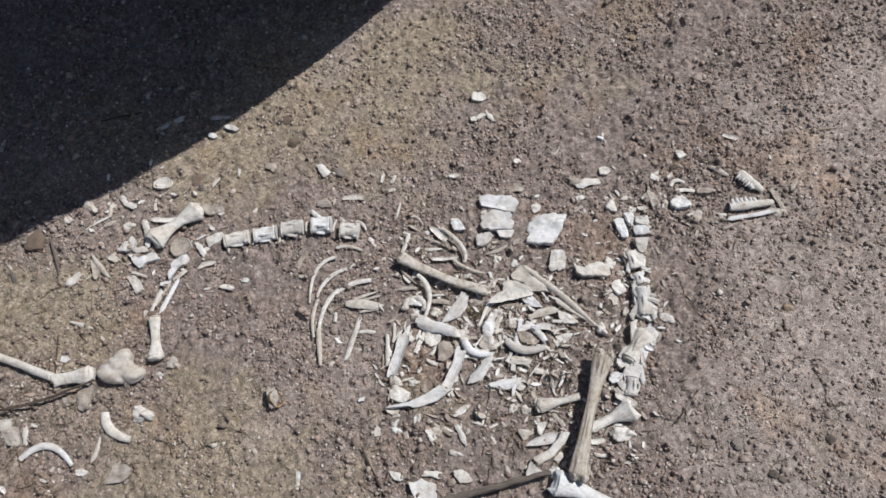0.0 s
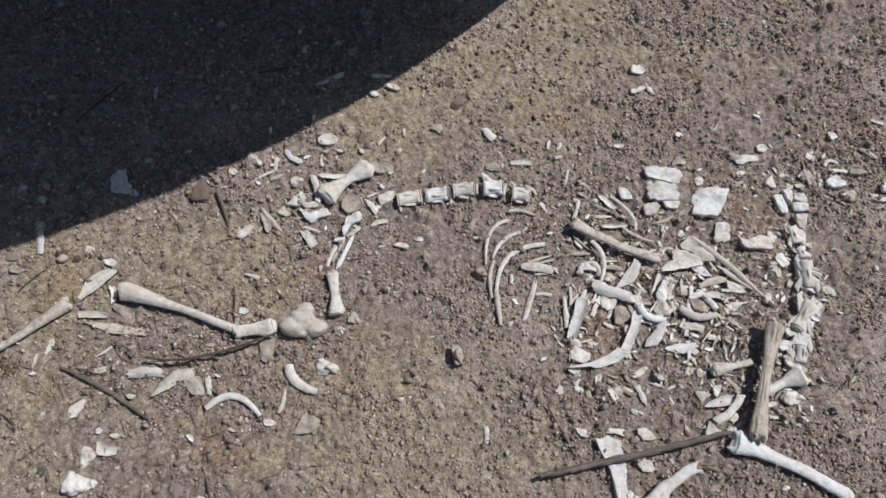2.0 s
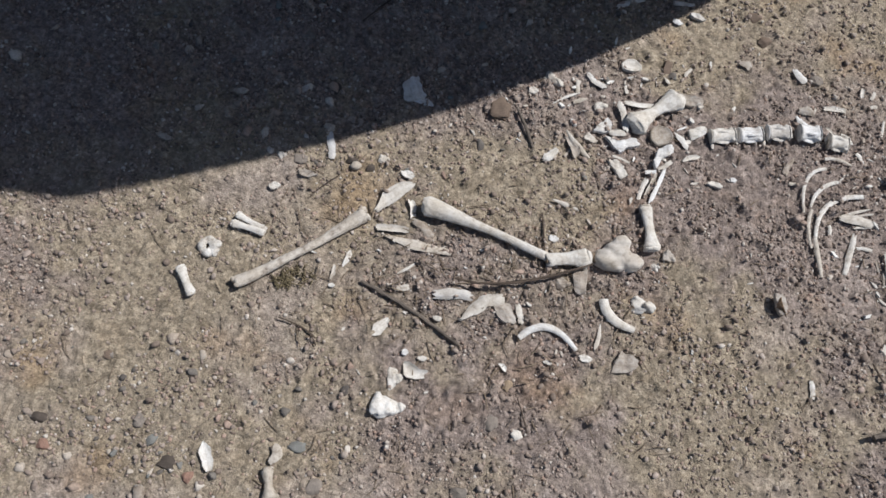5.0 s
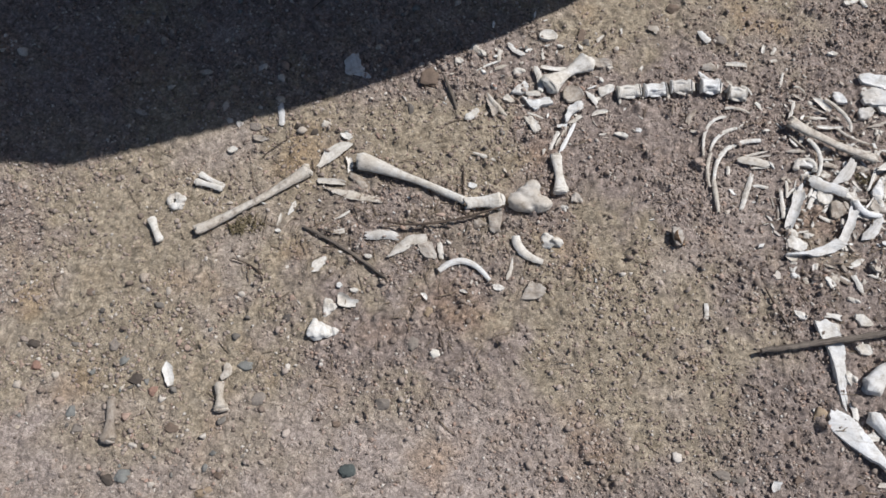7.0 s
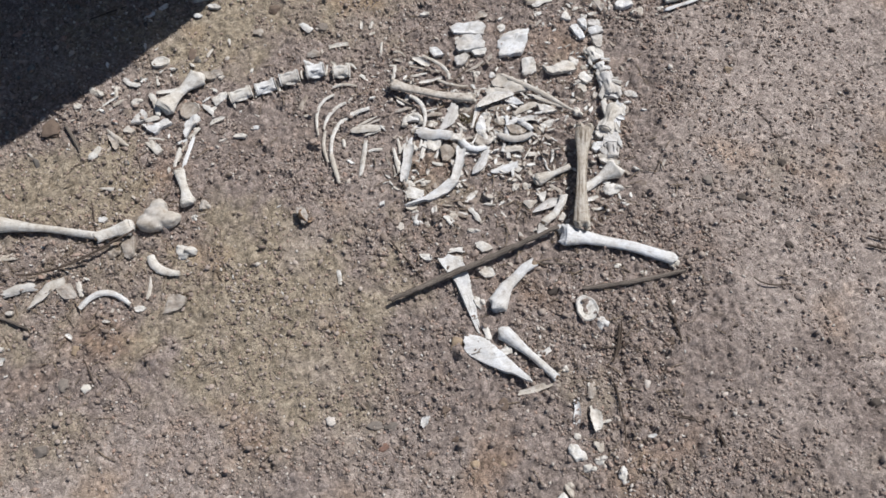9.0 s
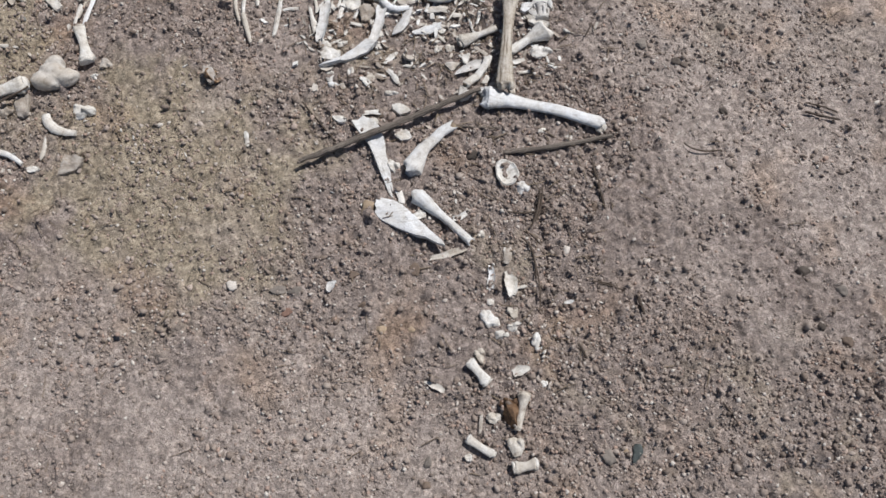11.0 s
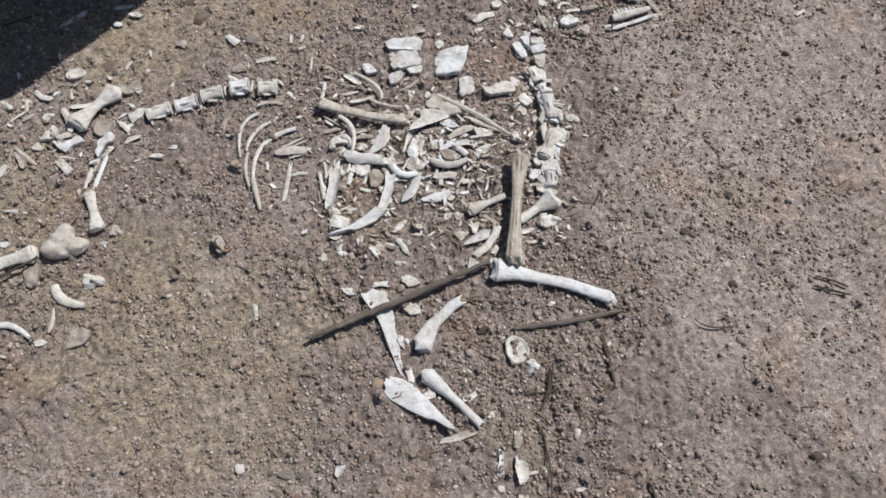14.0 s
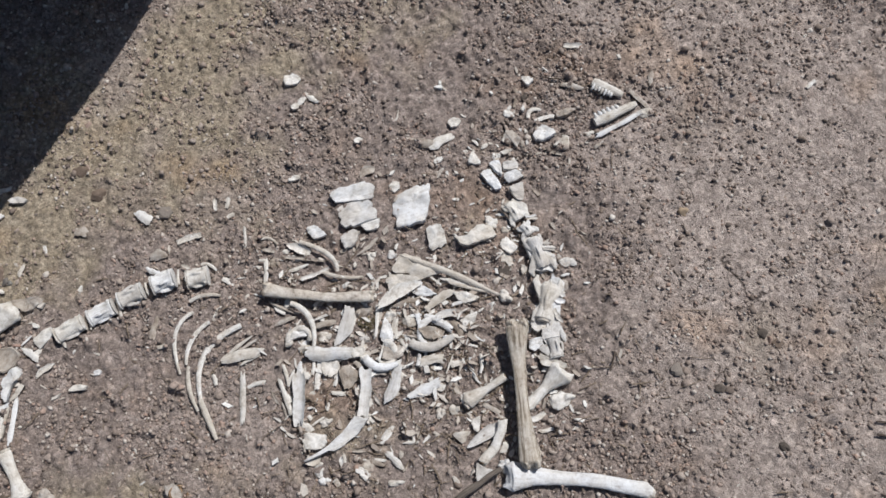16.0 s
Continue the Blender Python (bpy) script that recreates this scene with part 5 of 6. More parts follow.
chip((0.690, 0.740), 0.0125, 0.0188, 0.0, "C")
chip((0.767, 0.730), 0.0199, 0.0199, 0.0, "W")
# not a seen stone: its dark colour stands in for a shaded hole
stone((0.655, 0.752), 0.0290, 0.0265, "dark")

neck_vertebra((0.704, 0.874), (0.716, 0.828), 0.0300, 0.002, "C")
neck_vertebra((0.716, 0.824), (0.726, 0.796), 0.0310, 0.003, "W")
neck_vertebra((0.722, 0.794), (0.724, 0.722), 0.0370, 0.004, "W")
neck_vertebra((0.684, 0.634), (0.729, 0.708), 0.0400, 0.004, "C")
bone_plate(((0.708, 0.793), (0.732, 0.790), (0.752, 0.742), (0.745, 0.722), (0.709, 0.729)), 0.001, "W")
bone_plate(((0.737, 0.716), (0.748, 0.690), (0.722, 0.640), (0.706, 0.600), (0.688, 0.606), (0.694, 0.650), (0.716, 0.690)), 0.001, "W")
bone_plate(((0.664, 0.640), (0.688, 0.660), (0.706, 0.648), (0.696, 0.626), (0.672, 0.624)), 0.002, "C")
vertebra((0.694, 0.606), (0.689, 0.568), 0.0280, 0.003, "W", 0.3, 0.5)
strip((0.722, 0.782), (0.752, 0.770), 0.0050, 0.012, "W")
strip((0.724, 0.772), (0.756, 0.760), 0.0050, 0.012, "C")
splinter((0.726, 0.704), (0.738, 0.668), 0.0130, 0.01, "W")
splinter((0.484, 0.838), (0.630, 0.711), 0.0130, 0.012, "C")
joint_bone((0.641, 0.704), 0.0280, 0.0200, 0.004, "C", -40)

# small neck pieces
joint_bone((0.738, 0.782), 0.0147, 0.0112, 0.0, "C")
joint_bone((0.736, 0.749), 0.0181, 0.0146, 0.0, "C")
strip((0.730, 0.792), (0.735, 0.774), 0.0070, 0.008, "W")
joint_bone((0.722, 0.811), 0.0113, 0.0091, 0.0, "G")
joint_bone((0.717, 0.848), 0.0099, 0.0092, 0.0, "W")
strip((0.720, 0.827), (0.730, 0.820), 0.0049, 0.006, "C")
splinter((0.760, 0.750), (0.763, 0.729), 0.0083, 0, "G")
joint_bone((0.720, 0.867), 0.0114, 0.0107, 0.0, "C")
splinter((0.715, 0.673), (0.737, 0.658), 0.0095, 0.012, "W")
splinter((0.715, 0.652), (0.720, 0.624), 0.0095, 0.012, "C")
joint_bone((0.697, 0.641), 0.0175, 0.0162, 0.0, "W")
joint_bone((0.711, 0.601), 0.0187, 0.0201, 0.0, "G")
strip((0.705, 0.692), (0.697, 0.661), 0.0068, 0.01, "C")
splinter((0.728, 0.795), (0.740, 0.776), 0.0111, 0.002, "W")
strip((0.712, 0.801), (0.716, 0.781), 0.0083, 0, "C")
joint_bone((0.658, 0.633), 0.0161, 0.0148, 0.0, "C")
splinter((0.714, 0.621), (0.714, 0.589), 0.0081, 0.008, "W")
splinter((0.344, 0.679), (0.353, 0.661), 0.0082, 0.002, "G")
joint_bone((0.438, 0.629), 0.0122, 0.0101, 0.0, "C")
splinter((0.409, 0.640), (0.426, 0.623), 0.0068, 0, "C")
strip((0.355, 0.626), (0.364, 0.609), 0.0067, 0, "G")
splinter((0.467, 0.578), (0.481, 0.556), 0.0060, 0, "C")
joint_bone((0.504, 0.582), 0.0114, 0.0101, 0.0, "C")
strip((0.544, 0.563), (0.552, 0.546), 0.0060, 0, "C")
splinter((0.358, 0.611), (0.366, 0.591), 0.0061, 0, "G")
splinter((0.389, 0.689), (0.418, 0.690), 0.0082, 0.002, "C")
joint_bone((0.373, 0.680), 0.0136, 0.0123, 0.0, "W")
strip((0.384, 0.672), (0.394, 0.658), 0.0068, 0.004, "C")

# jaw and skull pieces
jaw_bone((0.946, 1.054), (0.991, 1.009), 0.0230, 7, "C", -1)
jaw_bone((0.918, 0.972), (1.008, 0.982), 0.0230, 6, "C", 1)
strip((0.910, 0.945), (1.012, 0.965), 0.0101, 0.002, "W")
strip((1.007, 1.016), (1.026, 0.971), 0.0088, 0.003, "G")
joint_bone((1.019, 0.962), 0.0261, 0.0182, 0.0, "C")
joint_bone((0.902, 0.956), 0.0224, 0.0152, 0.0, "C")
rib((0.802, 1.027), (0.814, 1.041), (0.832, 1.035), 0.0088, 0, "C")
strip((0.812, 1.017), (0.852, 1.014), 0.0080, 0.002, "C")
stone((0.825, 1.027), 0.0146, 0.0110, "dark")
stone((0.856, 1.028), 0.0132, 0.0132, "dark")
bone_plate(((0.859, 1.021), (0.898, 1.014), (0.874, 1.005), (0.856, 1.008)), 0, "G")
stone((0.810, 1.074), 0.0221, 0.0221, "dark")
strip((0.801, 1.097), (0.785, 1.058), 0.0059, 0, "G")
bone_plate(((0.820, 1.114), (0.841, 1.104), (0.826, 1.091), (0.820, 1.102)), 0, "C")
bone_plate(((0.760, 1.054), (0.773, 1.058), (0.778, 1.038), (0.760, 1.044)), 0, "C")
splinter((0.886, 1.074), (0.927, 1.052), 0.0118, 0, "G")
twig((0.862, 1.100), (0.879, 1.090), (0.897, 1.084), 0.0024)
splinter((1.050, 1.011), (1.065, 1.040), 0.0095, 0, "G")
joint_bone((0.839, 0.953), 0.0224, 0.0181, 0.0, "W")
strip((0.858, 0.967), (0.851, 0.943), 0.0087, 0.002, "C")
bone_plate(((0.751, 1.008), (0.769, 1.004), (0.772, 0.988), (0.761, 0.975)), 0, "G")
joint_bone((0.790, 1.005), 0.0073, 0.0131, 0.0, "C")
joint_bone((0.912, 0.929), 0.0288, 0.0086, 0.0, "G")
joint_bone((0.781, 1.011), 0.0095, 0.0080, 0.0, "W")
stone((1.057, 0.968), 0.0131, 0.0145, "dark")
stone((0.778, 1.121), 0.0149, 0.0126, "dark")

# shoulder beside the upright bone
bone_plate(((0.689, 0.626), (0.703, 0.610), (0.696, 0.586), (0.685, 0.592)), 0.004, "W")
bone_plate(((0.656, 0.615), (0.676, 0.612), (0.674, 0.600), (0.657, 0.592), (0.649, 0.600)), 0.003, "W")
strip((0.667, 0.602), (0.690, 0.569), 0.0125, 0.006, "W")
bone_plate(((0.660, 0.587), (0.675, 0.575), (0.701, 0.552), (0.693, 0.545), (0.660, 0.565)), 0.008, "C")
leg_bone((0.607, 0.502), (0.697, 0.546), 0.0230, 0.0220, 0.0540, 0, 0.002, "C", "shoulder bone with one flared end", 0.8, None, False)
joint_bone((0.675, 0.496), 0.0436, 0.0327, 0.0, "C")
strip((0.600, 0.482), (0.636, 0.485), 0.0102, 0, "C")
joint_bone((0.637, 0.563), 0.0248, 0.0145, 0.0, "G")
joint_bone((0.647, 0.585), 0.0132, 0.0139, 0.0, "W")
joint_bone((0.600, 0.422), 0.0154, 0.0235, 0.0, "B")
splinter((0.540, 0.446), (0.556, 0.458), 0.0121, 0, "C")
splinter((0.489, 0.472), (0.562, 0.493), 0.0203, 0.002, "W")
leg_bone((0.562, 0.496), (0.505, 0.441), 0.0190, 0, 0, 0.008, 0.004, "C", "bent leg bone")
bone_plate(((0.495, 0.443), (0.507, 0.430), (0.518, 0.423), (0.504, 0.410), (0.486, 0.410)), 0.003, "W")
bone_plate(((0.472, 0.504), (0.503, 0.496), (0.482, 0.481)), 0, "C")
bone_plate(((0.509, 0.513), (0.527, 0.515), (0.517, 0.492), (0.510, 0.494)), 0.002, "C")
strip((0.538, 0.535), (0.563, 0.509), 0.0089, 0, "G")
joint_bone((0.488, 0.541), 0.0212, 0.0178, 0.0, "C")
joint_bone((0.463, 0.542), 0.0171, 0.0205, 0.0, "C")
strip((0.620, 0.457), (0.642, 0.455), 0.0068, 0, "C")
rib((0.563, 0.618), (0.561, 0.603), (0.552, 0.587), 0.0070, 0.002, "C")
rib((0.530, 0.621), (0.532, 0.610), (0.529, 0.599), 0.0049, 0, "C")
strip((0.497, 0.591), (0.505, 0.560), 0.0097, 0, "G")
leg_bone((0.507, 0.547), (0.592, 0.567), 0.0170, 0.0320, 0, 0, 0.004, "C", "tapering broken leg bone", 0.4, None, False)
splinter((0.474, 0.582), (0.464, 0.607), 0.0138, 0, "C")

# foreleg with the big upright bone
leg_bone((0.641, 0.647), (0.581, 0.409), 0.0250, 0.0440, 0.0380, 0, 0.024, "B", "heavy cannon bone with dark streaks", 1.2, STREAK)
leg_bone((0.534, 0.406), (0.762, 0.305), 0.0270, 0.0580, 0.0300, 0.008, 0, "W", "forearm bone", 1.9, None, False)
joint_bone((0.541, 0.421), 0.0240, 0.0260, 0.006, "W")
joint_bone((0.757, 0.305), 0.0230, 0.0290, 0.003, "C")
stick((0.153, 0.322), (0.328, 0.365), (0.532, 0.421), 0.0135, 0.012)
stick((0.554, 0.280), (0.644, 0.275), (0.775, 0.280), 0.0110)
twig((0.169, 0.463), (0.200, 0.407), (0.228, 0.361), 0.0038)
stick((0.479, 0.354), (0.515, 0.343), (0.559, 0.336), 0.0051)
stone((0.640, 0.318), 0.0198, 0.0161, "white")
stone((0.692, 0.294), 0.0221, 0.0184, "white")
bone_plate(((0.226, 0.418), (0.254, 0.415), (0.250, 0.400), (0.235, 0.404)), 0, "C")
strip((0.280, 0.418), (0.327, 0.412), 0.0127, 0, "C")
bone_plate(((0.347, 0.420), (0.370, 0.423), (0.386, 0.403), (0.363, 0.399)), 0, "C")
bone_plate(((0.346, 0.358), (0.372, 0.361), (0.381, 0.342), (0.358, 0.339)), 0, "C")
bone_plate(((0.292, 0.399), (0.316, 0.398), (0.317, 0.384), (0.299, 0.384)), 0, "C")
chip((0.314, 0.494), 0.0194, 0.0194, 0.0, "C")
splinter((0.297, 0.519), (0.319, 0.504), 0.0052, 0, "C")
strip((0.279, 0.530), (0.278, 0.514), 0.0059, 0, "C")
twig((0.792, 0.547), (0.784, 0.534), (0.771, 0.517), 0.0025)

# splinters and blade bones below the stick
bone_plate(((0.265, 0.396), (0.309, 0.396), (0.321, 0.367), (0.325, 0.312), (0.327, 0.227), (0.318, 0.233), (0.292, 0.340)), 0, "W")
leg_bone((0.466, 0.352), (0.364, 0.262), 0.0265, 0, 0.0500, -0.012, 0, "W", "bent leg bone", 0.8, None, False)
joint_bone((0.335, 0.288), 0.0236, 0.0339, 0.0, "C")
bone_plate(((0.297, 0.224), (0.337, 0.204), (0.365, 0.169), (0.409, 0.099), (0.294, 0.177)), 0, "W")
leg_bone((0.366, 0.219), (0.459, 0.102), 0.0200, 0.0360, 0, 0, 0, "W", "tapering broken leg bone", 0.6, None, False)
strip((0.336, 0.240), (0.341, 0.205), 0.0131, 0, "C")
chip((0.372, 0.175), 0.0229, 0.0186, 0.0, "C")
joint_bone((0.459, 0.089), 0.0168, 0.0196, 0.0, "G")
splinter((0.378, 0.084), (0.459, 0.097), 0.0140, 0, "C")
strip((0.434, 0.158), (0.462, 0.164), 0.0114, 0, "C")
stone((0.272, 0.208), 0.0376, 0.0333, "tan")
shell_bone((0.553, 0.235), 0.0440, 0.0560, 0.003, "C", 10)
joint_bone((0.579, 0.199), 0.0258, 0.0301, 0.0, "W")
stone((0.495, 0.289), 0.0308, 0.0264, "dark")
twig((0.616, 0.194), (0.604, 0.150), (0.588, 0.125), 0.0037)
# the next twig stands in for the thin dark line of a soil crack
twig((0.724, 0.240), (0.727, 0.189), (0.729, 0.139), 0.0028)
twig((0.666, -0.008), (0.692, -0.015), (0.717, -0.026), 0.0022)
joint_bone((0.483, 0.119), 0.0155, 0.0197, 0.0, "C")
strip((0.490, 0.050), (0.480, 0.006), 0.0125, 0, "W")
splinter((0.515, 0.035), (0.517, -0.015), 0.0235, 0, "C")
splinter((0.529, 0.079), (0.517, 0.051), 0.0167, 0, "G")
splinter((0.529, -0.001), (0.550, 0.001), 0.0062, 0, "C")
stone((0.082, 0.070), 0.0366, 0.0225, "grey")
stone((0.118, 0.064), 0.0365, 0.0225, "grey")
splinter((0.178, 0.051), (0.196, 0.069), 0.0168, 0, "W")
stone((0.097, 0.026), 0.0251, 0.0251, "red")
stone((0.344, 0.068), 0.0280, 0.0322, "brown")
stone((0.239, 0.016), 0.0249, 0.0166, "brown")
stone((0.184, -0.002), 0.0248, 0.0235, "brown")
stone((0.230, 0.077), 0.0225, 0.0183, "brown")
twig((0.568, 0.109), (0.582, 0.092), (0.589, 0.079), 0.0027)
splinter((0.612, -0.041), (0.631, -0.040), 0.0081, 0, "W")

# foot bones
joint_bone((0.468, -0.050), 0.0395, 0.0350, 0.0, "C")
joint_bone((0.515, -0.043), 0.0204, 0.0260, 0.0, "C")
joint_bone((0.512, -0.070), 0.0259, 0.0169, 0.0, "C")
joint_bone((0.487, -0.082), 0.0292, 0.0168, 0.0, "C")
joint_bone((0.551, -0.107), 0.0257, 0.0369, 0.0, "C")
joint_bone((0.441, -0.113), 0.0189, 0.0278, 0.0, "B")
leg_bone((0.419, -0.123), (0.446, -0.169), 0.0189, 0.0233, 0.0255, 0, 0, "C", "short toe bone")
splinter((0.332, -0.145), (0.366, -0.169), 0.0132, 0, "C")
splinter((0.494, -0.159), (0.526, -0.151), 0.0188, 0, "C")
joint_bone((0.547, -0.182), 0.0143, 0.0143, 0.0, "C")
leg_bone((0.508, -0.194), (0.483, -0.258), 0.0164, 0.0274, 0.0142, 0, 0.004, "B", "short toe bone")
hoof((0.476, -0.226), 0.0304, 0.0543)
joint_bone((0.446, -0.230), 0.0260, 0.0228, 0.0, "C")
strip((0.426, -0.219), (0.418, -0.253), 0.0065, 0, "G")
leg_bone((0.393, -0.257), (0.436, -0.294), 0.0161, 0.0204, 0.0183, 0, 0, "C", "short toe bone")
joint_bone((0.477, -0.285), 0.0354, 0.0354, 0.0, "C")
leg_bone((0.464, -0.321), (0.508, -0.320), 0.0191, 0.0255, 0.0255, 0, 0, "C", "short toe bone")
chip((0.390, -0.291), 0.0128, 0.0139, 0.0, "C")
stone((0.635, -0.328), 0.0331, 0.0299, "grey")
stone((0.684, -0.331), 0.0267, 0.0384, "teal")
stone((0.664, -0.323), 0.0171, 0.0192, "tan")
stone((0.269, -0.037), 0.0236, 0.0236, "tan")
stone((0.322, -0.046), 0.0157, 0.0146, "tan")
stone((0.318, -0.286), 0.0192, 0.0213, "grey")
stone((0.309, -0.324), 0.0243, 0.0159, "brown")
stone((0.581, -0.345), 0.0138, 0.0191, "grey")
stone((0.601, -0.022), 0.0171, 0.0182, "dark")
splinter((0.470, -0.019), (0.484, -0.017), 0.0125, 0, "C")

# bones and stones on the far gravel
splinter((-1.058, 0.173), (-1.036, 0.123), 0.0183, 0, "C")
splinter((-0.927, 0.182), (-0.934, 0.147), 0.0210, 0.004, "B")
leg_bone((-0.937, 0.141), (-0.921, 0.084), 0.0195, 0.0237, 0.0348, 0, 0, "B", "short toe bone")
leg_bone((-1.149, 0.086), (-1.135, -0.004), 0.0209, 0.0209, 0.0362, 0, 0, "G", "short toe bone")
stone((-1.113, 0.127), 0.0351, 0.0323, "dark")
stone((-1.232, 0.049), 0.0320, 0.0306, "blue")
stone((-1.352, 0.179), 0.0359, 0.0244, "dark")
stone((-1.332, 0.135), 0.0256, 0.0284, "red")
stone((-0.893, 0.181), 0.0392, 0.0280, "blue")
stone((-0.853, 0.118), 0.0345, 0.0317, "grey")
stone((-0.595, 0.136), 0.0382, 0.0341, "grey")
stone((-1.122, -0.074), 0.0337, 0.0310, "dark")
stone((-1.097, -0.062), 0.0405, 0.0405, "blue")
stone((-0.649, -0.005), 0.0399, 0.0333, "teal")
stone((-0.927, -0.075), 0.0400, 0.0267, "tan")
stone((-1.211, 0.015), 0.0290, 0.0248, "grey")
stone((-1.261, 0.303), 0.0292, 0.0219, "brown")
stone((-0.901, -0.038), 0.0268, 0.0228, "brown")
stone((-0.687, 0.083), 0.0244, 0.0176, "brown")
stone((-1.177, 0.196), 0.0328, 0.0285, "grey")
stone((-1.018, 0.039), 0.0315, 0.0233, "brown")
stone((-1.073, 0.110), 0.0237, 0.0265, "red")
stone((-1.148, 0.165), 0.0326, 0.0255, "blue")

# bones in the shade
strip((-0.363, 1.180), (-0.301, 1.212), 0.0127, 0, "C")
strip((-0.237, 1.212), (-0.191, 1.213), 0.0102, 0, "C")
chip((-0.185, 1.184), 0.0357, 0.0153, 0.0, "W")
splinter((-0.238, 1.168), (-0.215, 1.161), 0.0127, 0, "W")
twig((-0.501, 1.206), (-0.457, 1.217), (-0.407, 1.228), 0.0033)
twig((-0.806, 1.167), (-0.849, 1.120), (-0.900, 1.059), 0.0032)
chip((-1.120, 0.861), 0.0302, 0.0140, 0.0, "G")
splinter((-0.732, 1.127), (-0.730, 1.161), 0.0099, 0, "C")
stone((-0.932, 0.899), 0.0354, 0.0307, "dark")
stone((-1.004, 1.011), 0.0312, 0.0264, "grey")

# stones on the open soil
stone((1.074, 0.469), 0.0259, 0.0239, "brown")
stone((0.885, 0.482), 0.0299, 0.0259, "grey")
stone((1.011, 0.301), 0.0232, 0.0212, "dark")
stone((1.125, -0.100), 0.0274, 0.0232, "grey")
stone((1.067, -0.052), 0.0341, 0.0234, "dark")
stone((0.945, 0.429), 0.0234, 0.0210, "dark")
stone((1.104, -0.196), 0.0269, 0.0248, "brown")
stone((1.068, -0.161), 0.0229, 0.0187, "dark")
stone((0.710, 0.137), 0.0229, 0.0206, "brown")
stone((1.057, 0.494), 0.0246, 0.0266, "dark")
stone((1.009, 0.752), 0.0241, 0.0219, "tan")
stone((0.930, 1.349), 0.0226, 0.0176, "dark")
stone((0.788, 1.395), 0.0308, 0.0231, "brown")
stone((0.744, 1.412), 0.0233, 0.0207, "tan")
stone((-0.034, 1.146), 0.0369, 0.0290, "brown")
stone((-0.057, 1.203), 0.0347, 0.0294, "brown")
stone((-0.246, 1.050), 0.0290, 0.0395, "brown")
# first twig again stands in for that crack's dark line
twig((0.723, 0.231), (0.726, 0.183), (0.727, 0.129), 0.0051)
twig((1.167, 0.270), (1.198, 0.254), (1.229, 0.241), 0.0044)
twig((0.912, 0.242), (0.937, 0.221), (0.981, 0.214), 0.0029)
twig((0.752, -0.039), (0.750, -0.060), (0.753, -0.088), 0.0048)
twig((0.621, -0.122), (0.628, -0.138), (0.631, -0.152), 0.0047)
twig((1.176, 0.290), (1.203, 0.277), (1.232, 0.258), 0.0035)

# twigs in the furrow and dry moss
twig((0.610, 0.189), (0.598, 0.148), (0.577, 0.113), 0.0043)
twig((0.557, 0.097), (0.572, 0.064), (0.569, 0.014), 0.0035)
twig((0.574, 0.047), (0.572, -0.009), (0.563, -0.051), 0.0028)
twig((0.538, 0.155), (0.575, 0.145), (0.620, 0.148), 0.0028)
twig((0.681, -0.015), (0.701, -0.022), (0.725, -0.036), 0.0028)
twig((0.853, -0.265), (0.863, -0.290), (0.872, -0.316), 0.0026)
moss((-0.943, 0.492), 0.0673, 3)
moss((-0.971, 0.477), 0.0365, 5)
moss((0.388, 0.737), 0.0310, 6)

# ---- loose grit, gravel and splinters ----


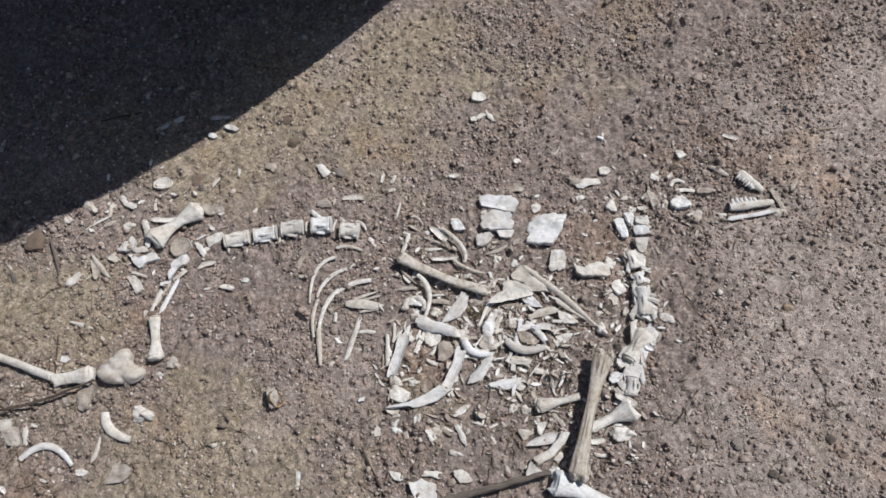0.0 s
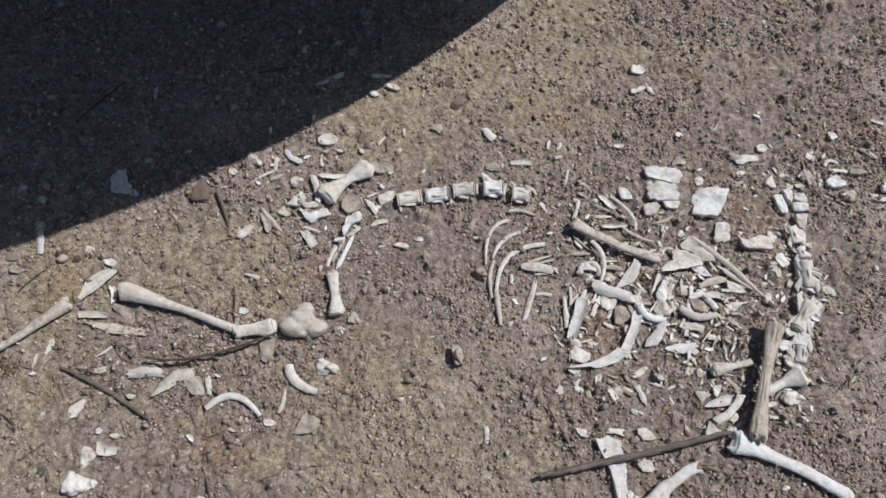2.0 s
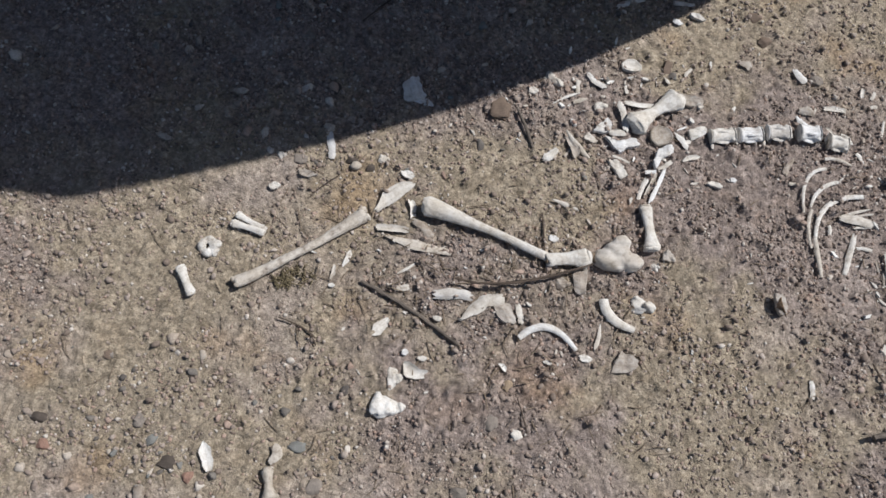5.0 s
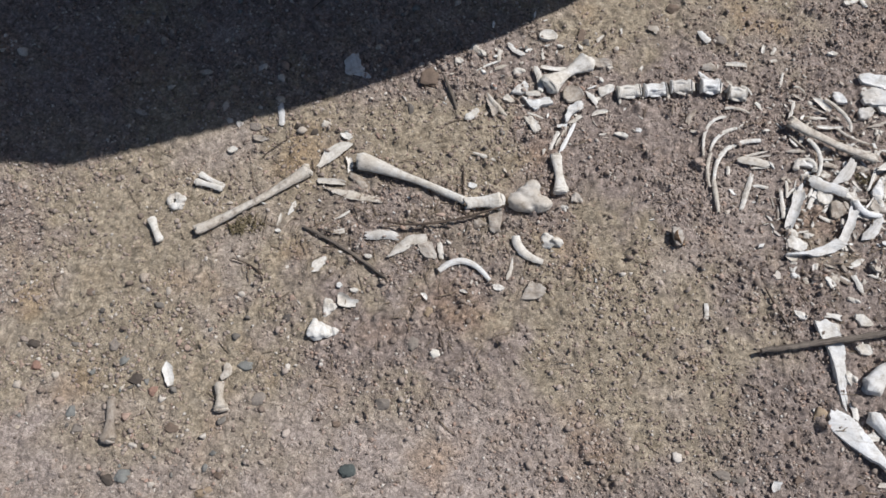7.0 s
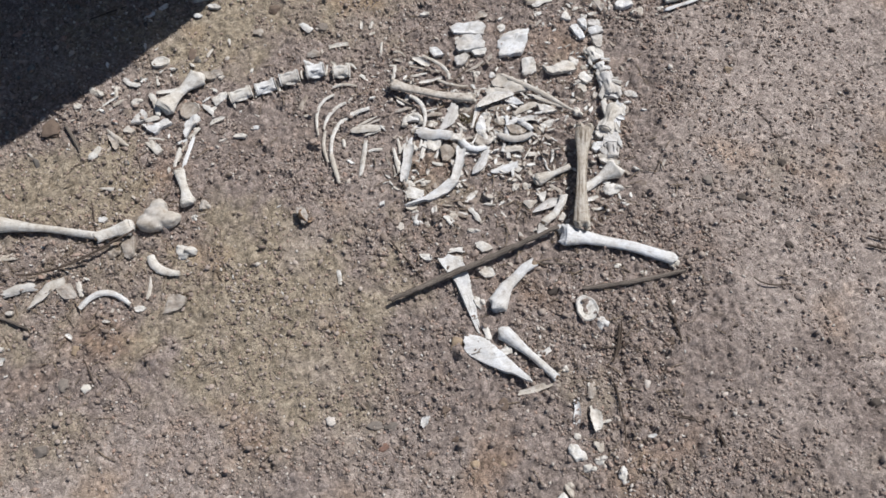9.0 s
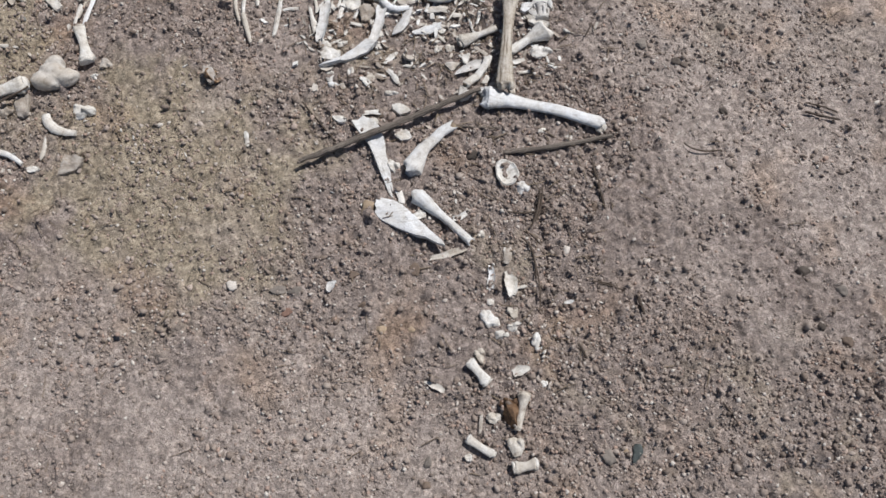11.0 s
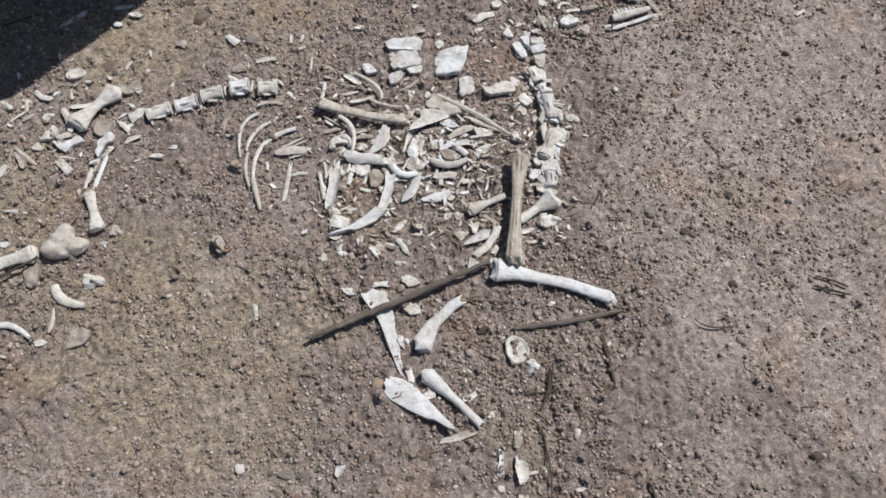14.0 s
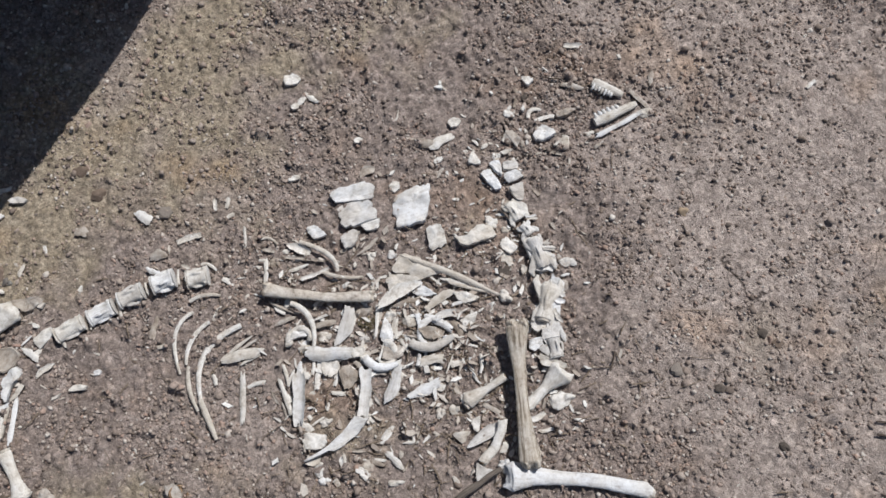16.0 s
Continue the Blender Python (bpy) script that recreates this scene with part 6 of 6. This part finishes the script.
def scatter(name, count, lo, hi, mat, label, sub, keep, squash=0.7, seed=1, power=2.6, area=(-2.0, 1.9, -0.75, 1.9)):
    """Many small stones as one mesh. keep(bare): the chance that one lies there."""
    r = np.random.default_rng(seed)
    bm = bmesh.new()
    if sub:
        bmesh.ops.create_icosphere(bm, subdivisions=sub, radius=1)
    else:
        for v in ((1, 0, 0), (-1, 0, 0), (0, 1, 0), (0, -1, 0), (0, 0, 1), (0, 0, -1)):
            bm.verts.new(v)
        bm.verts.ensure_lookup_table()
        for f in ((0, 2, 4), (2, 1, 4), (1, 3, 4), (3, 0, 4), (2, 0, 5), (1, 2, 5), (3, 1, 5), (0, 3, 5)):
            bm.faces.new([bm.verts[i] for i in f])
    bm.verts.index_update()
    base = np.array([v.co[:] for v in bm.verts])
    tris = np.array([[v.index for v in f.verts] for f in bm.faces])
    bm.free()
    x, y = r.uniform(area[0], area[1], count), r.uniform(area[2], area[3], count)
    ok = r.random(count) < keep(bareness(x, y)) * (1 - 0.55 * paleness(x, y)) * np.clip(0.72 + 1.5 * value_noise(x, y, 0.16) + 1.3 * value_noise(x + 4, y + 1, 0.05), 0.12, 1)
    if area[0] < -3:
        ok &= (np.abs(x + 0.05) > 1.95) | (np.abs(y - 0.57) > 1.32)
    x, y = x[ok], y[ok]
    n = len(x)
    size = lo + (hi - lo) * r.random(n) ** power
    shape = r.uniform(0.6, 1.35, (n, 3)) * (1, 1, squash)
    lumps = 1 + 0.45 * (r.random((n, len(base))) - 0.5)
    v = base[None] * lumps[..., None]
    for _ in range(4 if sub else 0):
        way = r.normal(size=(n, 3))
        way /= np.linalg.norm(way, axis=1)[:, None]
        over = np.clip((v * way[:, None]).sum(-1) - r.uniform(0.35, 0.7, n)[:, None], 0, None)
        v = v - over[..., None] * way[:, None]
    v = v * shape[:, None] * size[:, None, None] * (0.6 if sub else 0.5)
    a = r.uniform(0, 2 * np.pi, n)
    c, s = np.cos(a)[:, None], np.sin(a)[:, None]
    tilt = r.uniform(-0.5, 0.5, n)[:, None]
    vx, vy, vz = v[..., 0], v[..., 1], v[..., 2] + tilt * v[..., 0]
    z = ground_height(x, y) + clod_height(x, y) + size * 0.13
    verts = np.stack([vx * c - vy * s + x[:, None], vx * s + vy * c + y[:, None], vz + z[:, None]], -1).reshape(-1, 3)
    faces = (tris[None] + (np.arange(n) * len(base))[:, None, None]).reshape(-1, 3)
    me = bpy.data.meshes.new(name)
    me.vertices.add(len(verts))
    me.vertices.foreach_set("co", verts.astype(np.float32).ravel())
    me.loops.add(faces.size)
    me.loops.foreach_set("vertex_index", faces.astype(np.int32).ravel())
    me.polygons.add(len(faces))
    me.polygons.foreach_set("loop_start", np.arange(0, faces.size, 3, dtype=np.int32))
    me.update(calc_edges=True)
    if sub > 2:
        me.polygons.foreach_set("use_smooth", np.ones(len(faces), dtype=bool))
    me.materials.append(mat)
    return tagged(new(name, me), label, "gravel", kind="stuff")


scatter("grit", 230000, 0.0035, 0.010, PEBBLE, "fine angular grey-brown grit on the soil", 0, lambda b: 1 - 0.5 * b, 0.95, 1, 1.7)
scatter("soil_clods", 34000, 0.0045, 0.0135, CLOD, "small crumbly clods of brown soil", 1, lambda b: 0.9 - 0.2 * b, 0.95, 2, 2.0)
scatter("gravel", 7000, 0.005, 0.014, PEBBLE, "scattered rounded brown gravel on soil", 1, lambda b: 0.85 - 0.1 * b, 0.75, 3)
scatter("mixed_gravel", 1500, 0.005, 0.017, MIXED, "rounded gravel of mixed grey, red and pale stones", 2, lambda b: 0.9 - 0.1 * b, 0.7, 8, 2.6, (-1.95, -0.8, -0.45, 0.36))
scatter("shaded_gravel", 420, 0.007, 0.021, MIXED, "grey and pale gravel lying in the shade", 2, lambda b: 0.9 - 0.1 * b, 0.7, 9, 1.8, (-1.8, -0.2, 0.72, 1.5))
scatter("pebbles", 900, 0.009, 0.019, PEBBLE, "larger dark and tan pebbles on soil", 2, lambda b: 0.8 - 0.2 * b, 0.7, 4)

scatter("outer_gravel", 34000, 0.008, 0.03, PEBBLE, "gravel thinning out over the open soil", 0, lambda b: 0.9 - 0.3 * b, 0.7, 5, 2.0, (-6.5, 6.5, -6.0, 7.0))


def bone_crumbs(count, cx, cy, rx, ry, lo, hi, seed):
    r = np.random.default_rng(seed)
    pieces = []
    for n in range(count):
        x, y = cx + rx * r.normal(), cy + ry * r.normal()
        length, a = lo * 0.6 + (hi - lo * 0.6) * r.random() ** 2, r.uniform(0, 2 * math.pi)
        w = length * r.uniform(0.14, 0.55)
        sides = int(r.integers(4, 7))
        high = min(0.004, w * r.uniform(0.25, 0.6))
        tip = r.normal(0, 0.12, 2)
        rim = [(length * 0.5 * math.cos(q) * r.uniform(0.7, 1.1), w * 0.5 * math.sin(q) * r.uniform(0.6, 1.2)) for q in 2 * math.pi * (np.arange(sides) + 0.5 * r.random(sides)) / sides]
        vs = [(p[0], p[1], -0.002) for p in rim] + [(p[0] * 0.86, p[1] * 0.8, high + tip[0] * p[0] + tip[1] * p[1]) for p in rim]
        fs = [(k, (k + 1) % sides, sides + (k + 1) % sides, sides + k) for k in range(sides)] + [tuple(range(sides, 2 * sides)), tuple(range(sides - 1, -1, -1))]
        z = float(ground_height(x, y) + clod_height(x, y)) + 0.002
        pieces.append(([(v[0] * math.cos(a) - v[1] * math.sin(a) + x, v[0] * math.sin(a) + v[1] * math.cos(a) + y, v[2] + z) for v in vs], fs))
    ob = mesh_object("bone_crumbs", *joined(*pieces), CRUMB, None, False)
    return tagged(ob, "scattered small crumbs and slivers of bone", "bone fragments", kind="stuff")


bone_crumbs(760, 0.44, 0.67, 0.13, 0.095, 0.006, 0.032, 11)
bone_crumbs(150, 0.62, 0.53, 0.05, 0.06, 0.006, 0.026, 17)
bone_crumbs(120, 0.31, 0.87, 0.08, 0.05, 0.006, 0.024, 18)
bone_crumbs(150, 0.70, 0.78, 0.035, 0.14, 0.006, 0.024, 16)
bone_crumbs(170, 0.68, 0.98, 0.17, 0.11, 0.005, 0.022, 12)
bone_crumbs(190, -0.36, 0.93, 0.16, 0.09, 0.006, 0.024, 13)
bone_crumbs(150, -0.55, 0.5, 0.24, 0.1, 0.005, 0.018, 14)
bone_crumbs(110, 0.45, 0.2, 0.25, 0.22, 0.004, 0.014, 15)


def straw(count, cx, cy, rx, ry, seed):
    """Fine dry stalks and twig ends strewn over the soil."""
    r = np.random.default_rng(seed)
    pieces = []
    for n in range(count):
        x, y = r.normal(cx, rx), r.normal(cy, ry)
        length, a, w = 0.008 + 0.042 * r.random() ** 2, r.uniform(0, 2 * math.pi), r.uniform(0.0009, 0.0024)
        b = 0.12 * length * (r.random() - 0.5)
        vs, fs = tube([(-length / 2, 0, 0), (0, b, 0.001), (length / 2, 0, 0)], [w * 0.5, w * 0.6, w * 0.35], 5, 0.2, 1.0, seed + n)
        z = float(ground_height(x, y) + clod_height(x, y)) + 0.0035
        pieces.append(([(v[0] * math.cos(a) - v[1] * math.sin(a) + x, v[0] * math.sin(a) + v[1] * math.cos(a) + y, v[2] + z) for v in vs], fs))
    return tagged(mesh_object("straw", *joined(*pieces), STRAW, None, False), "fine dry stalks strewn over the soil", "straw", kind="stuff")


straw(500, -0.05, 0.5, 0.75, 0.4, 31)
straw(420, -0.62, 0.52, 0.22, 0.12, 32)
straw(420, 0.45, 0.62, 0.16, 0.13, 33)
straw(160, 0.6, 0.2, 0.12, 0.2, 34)
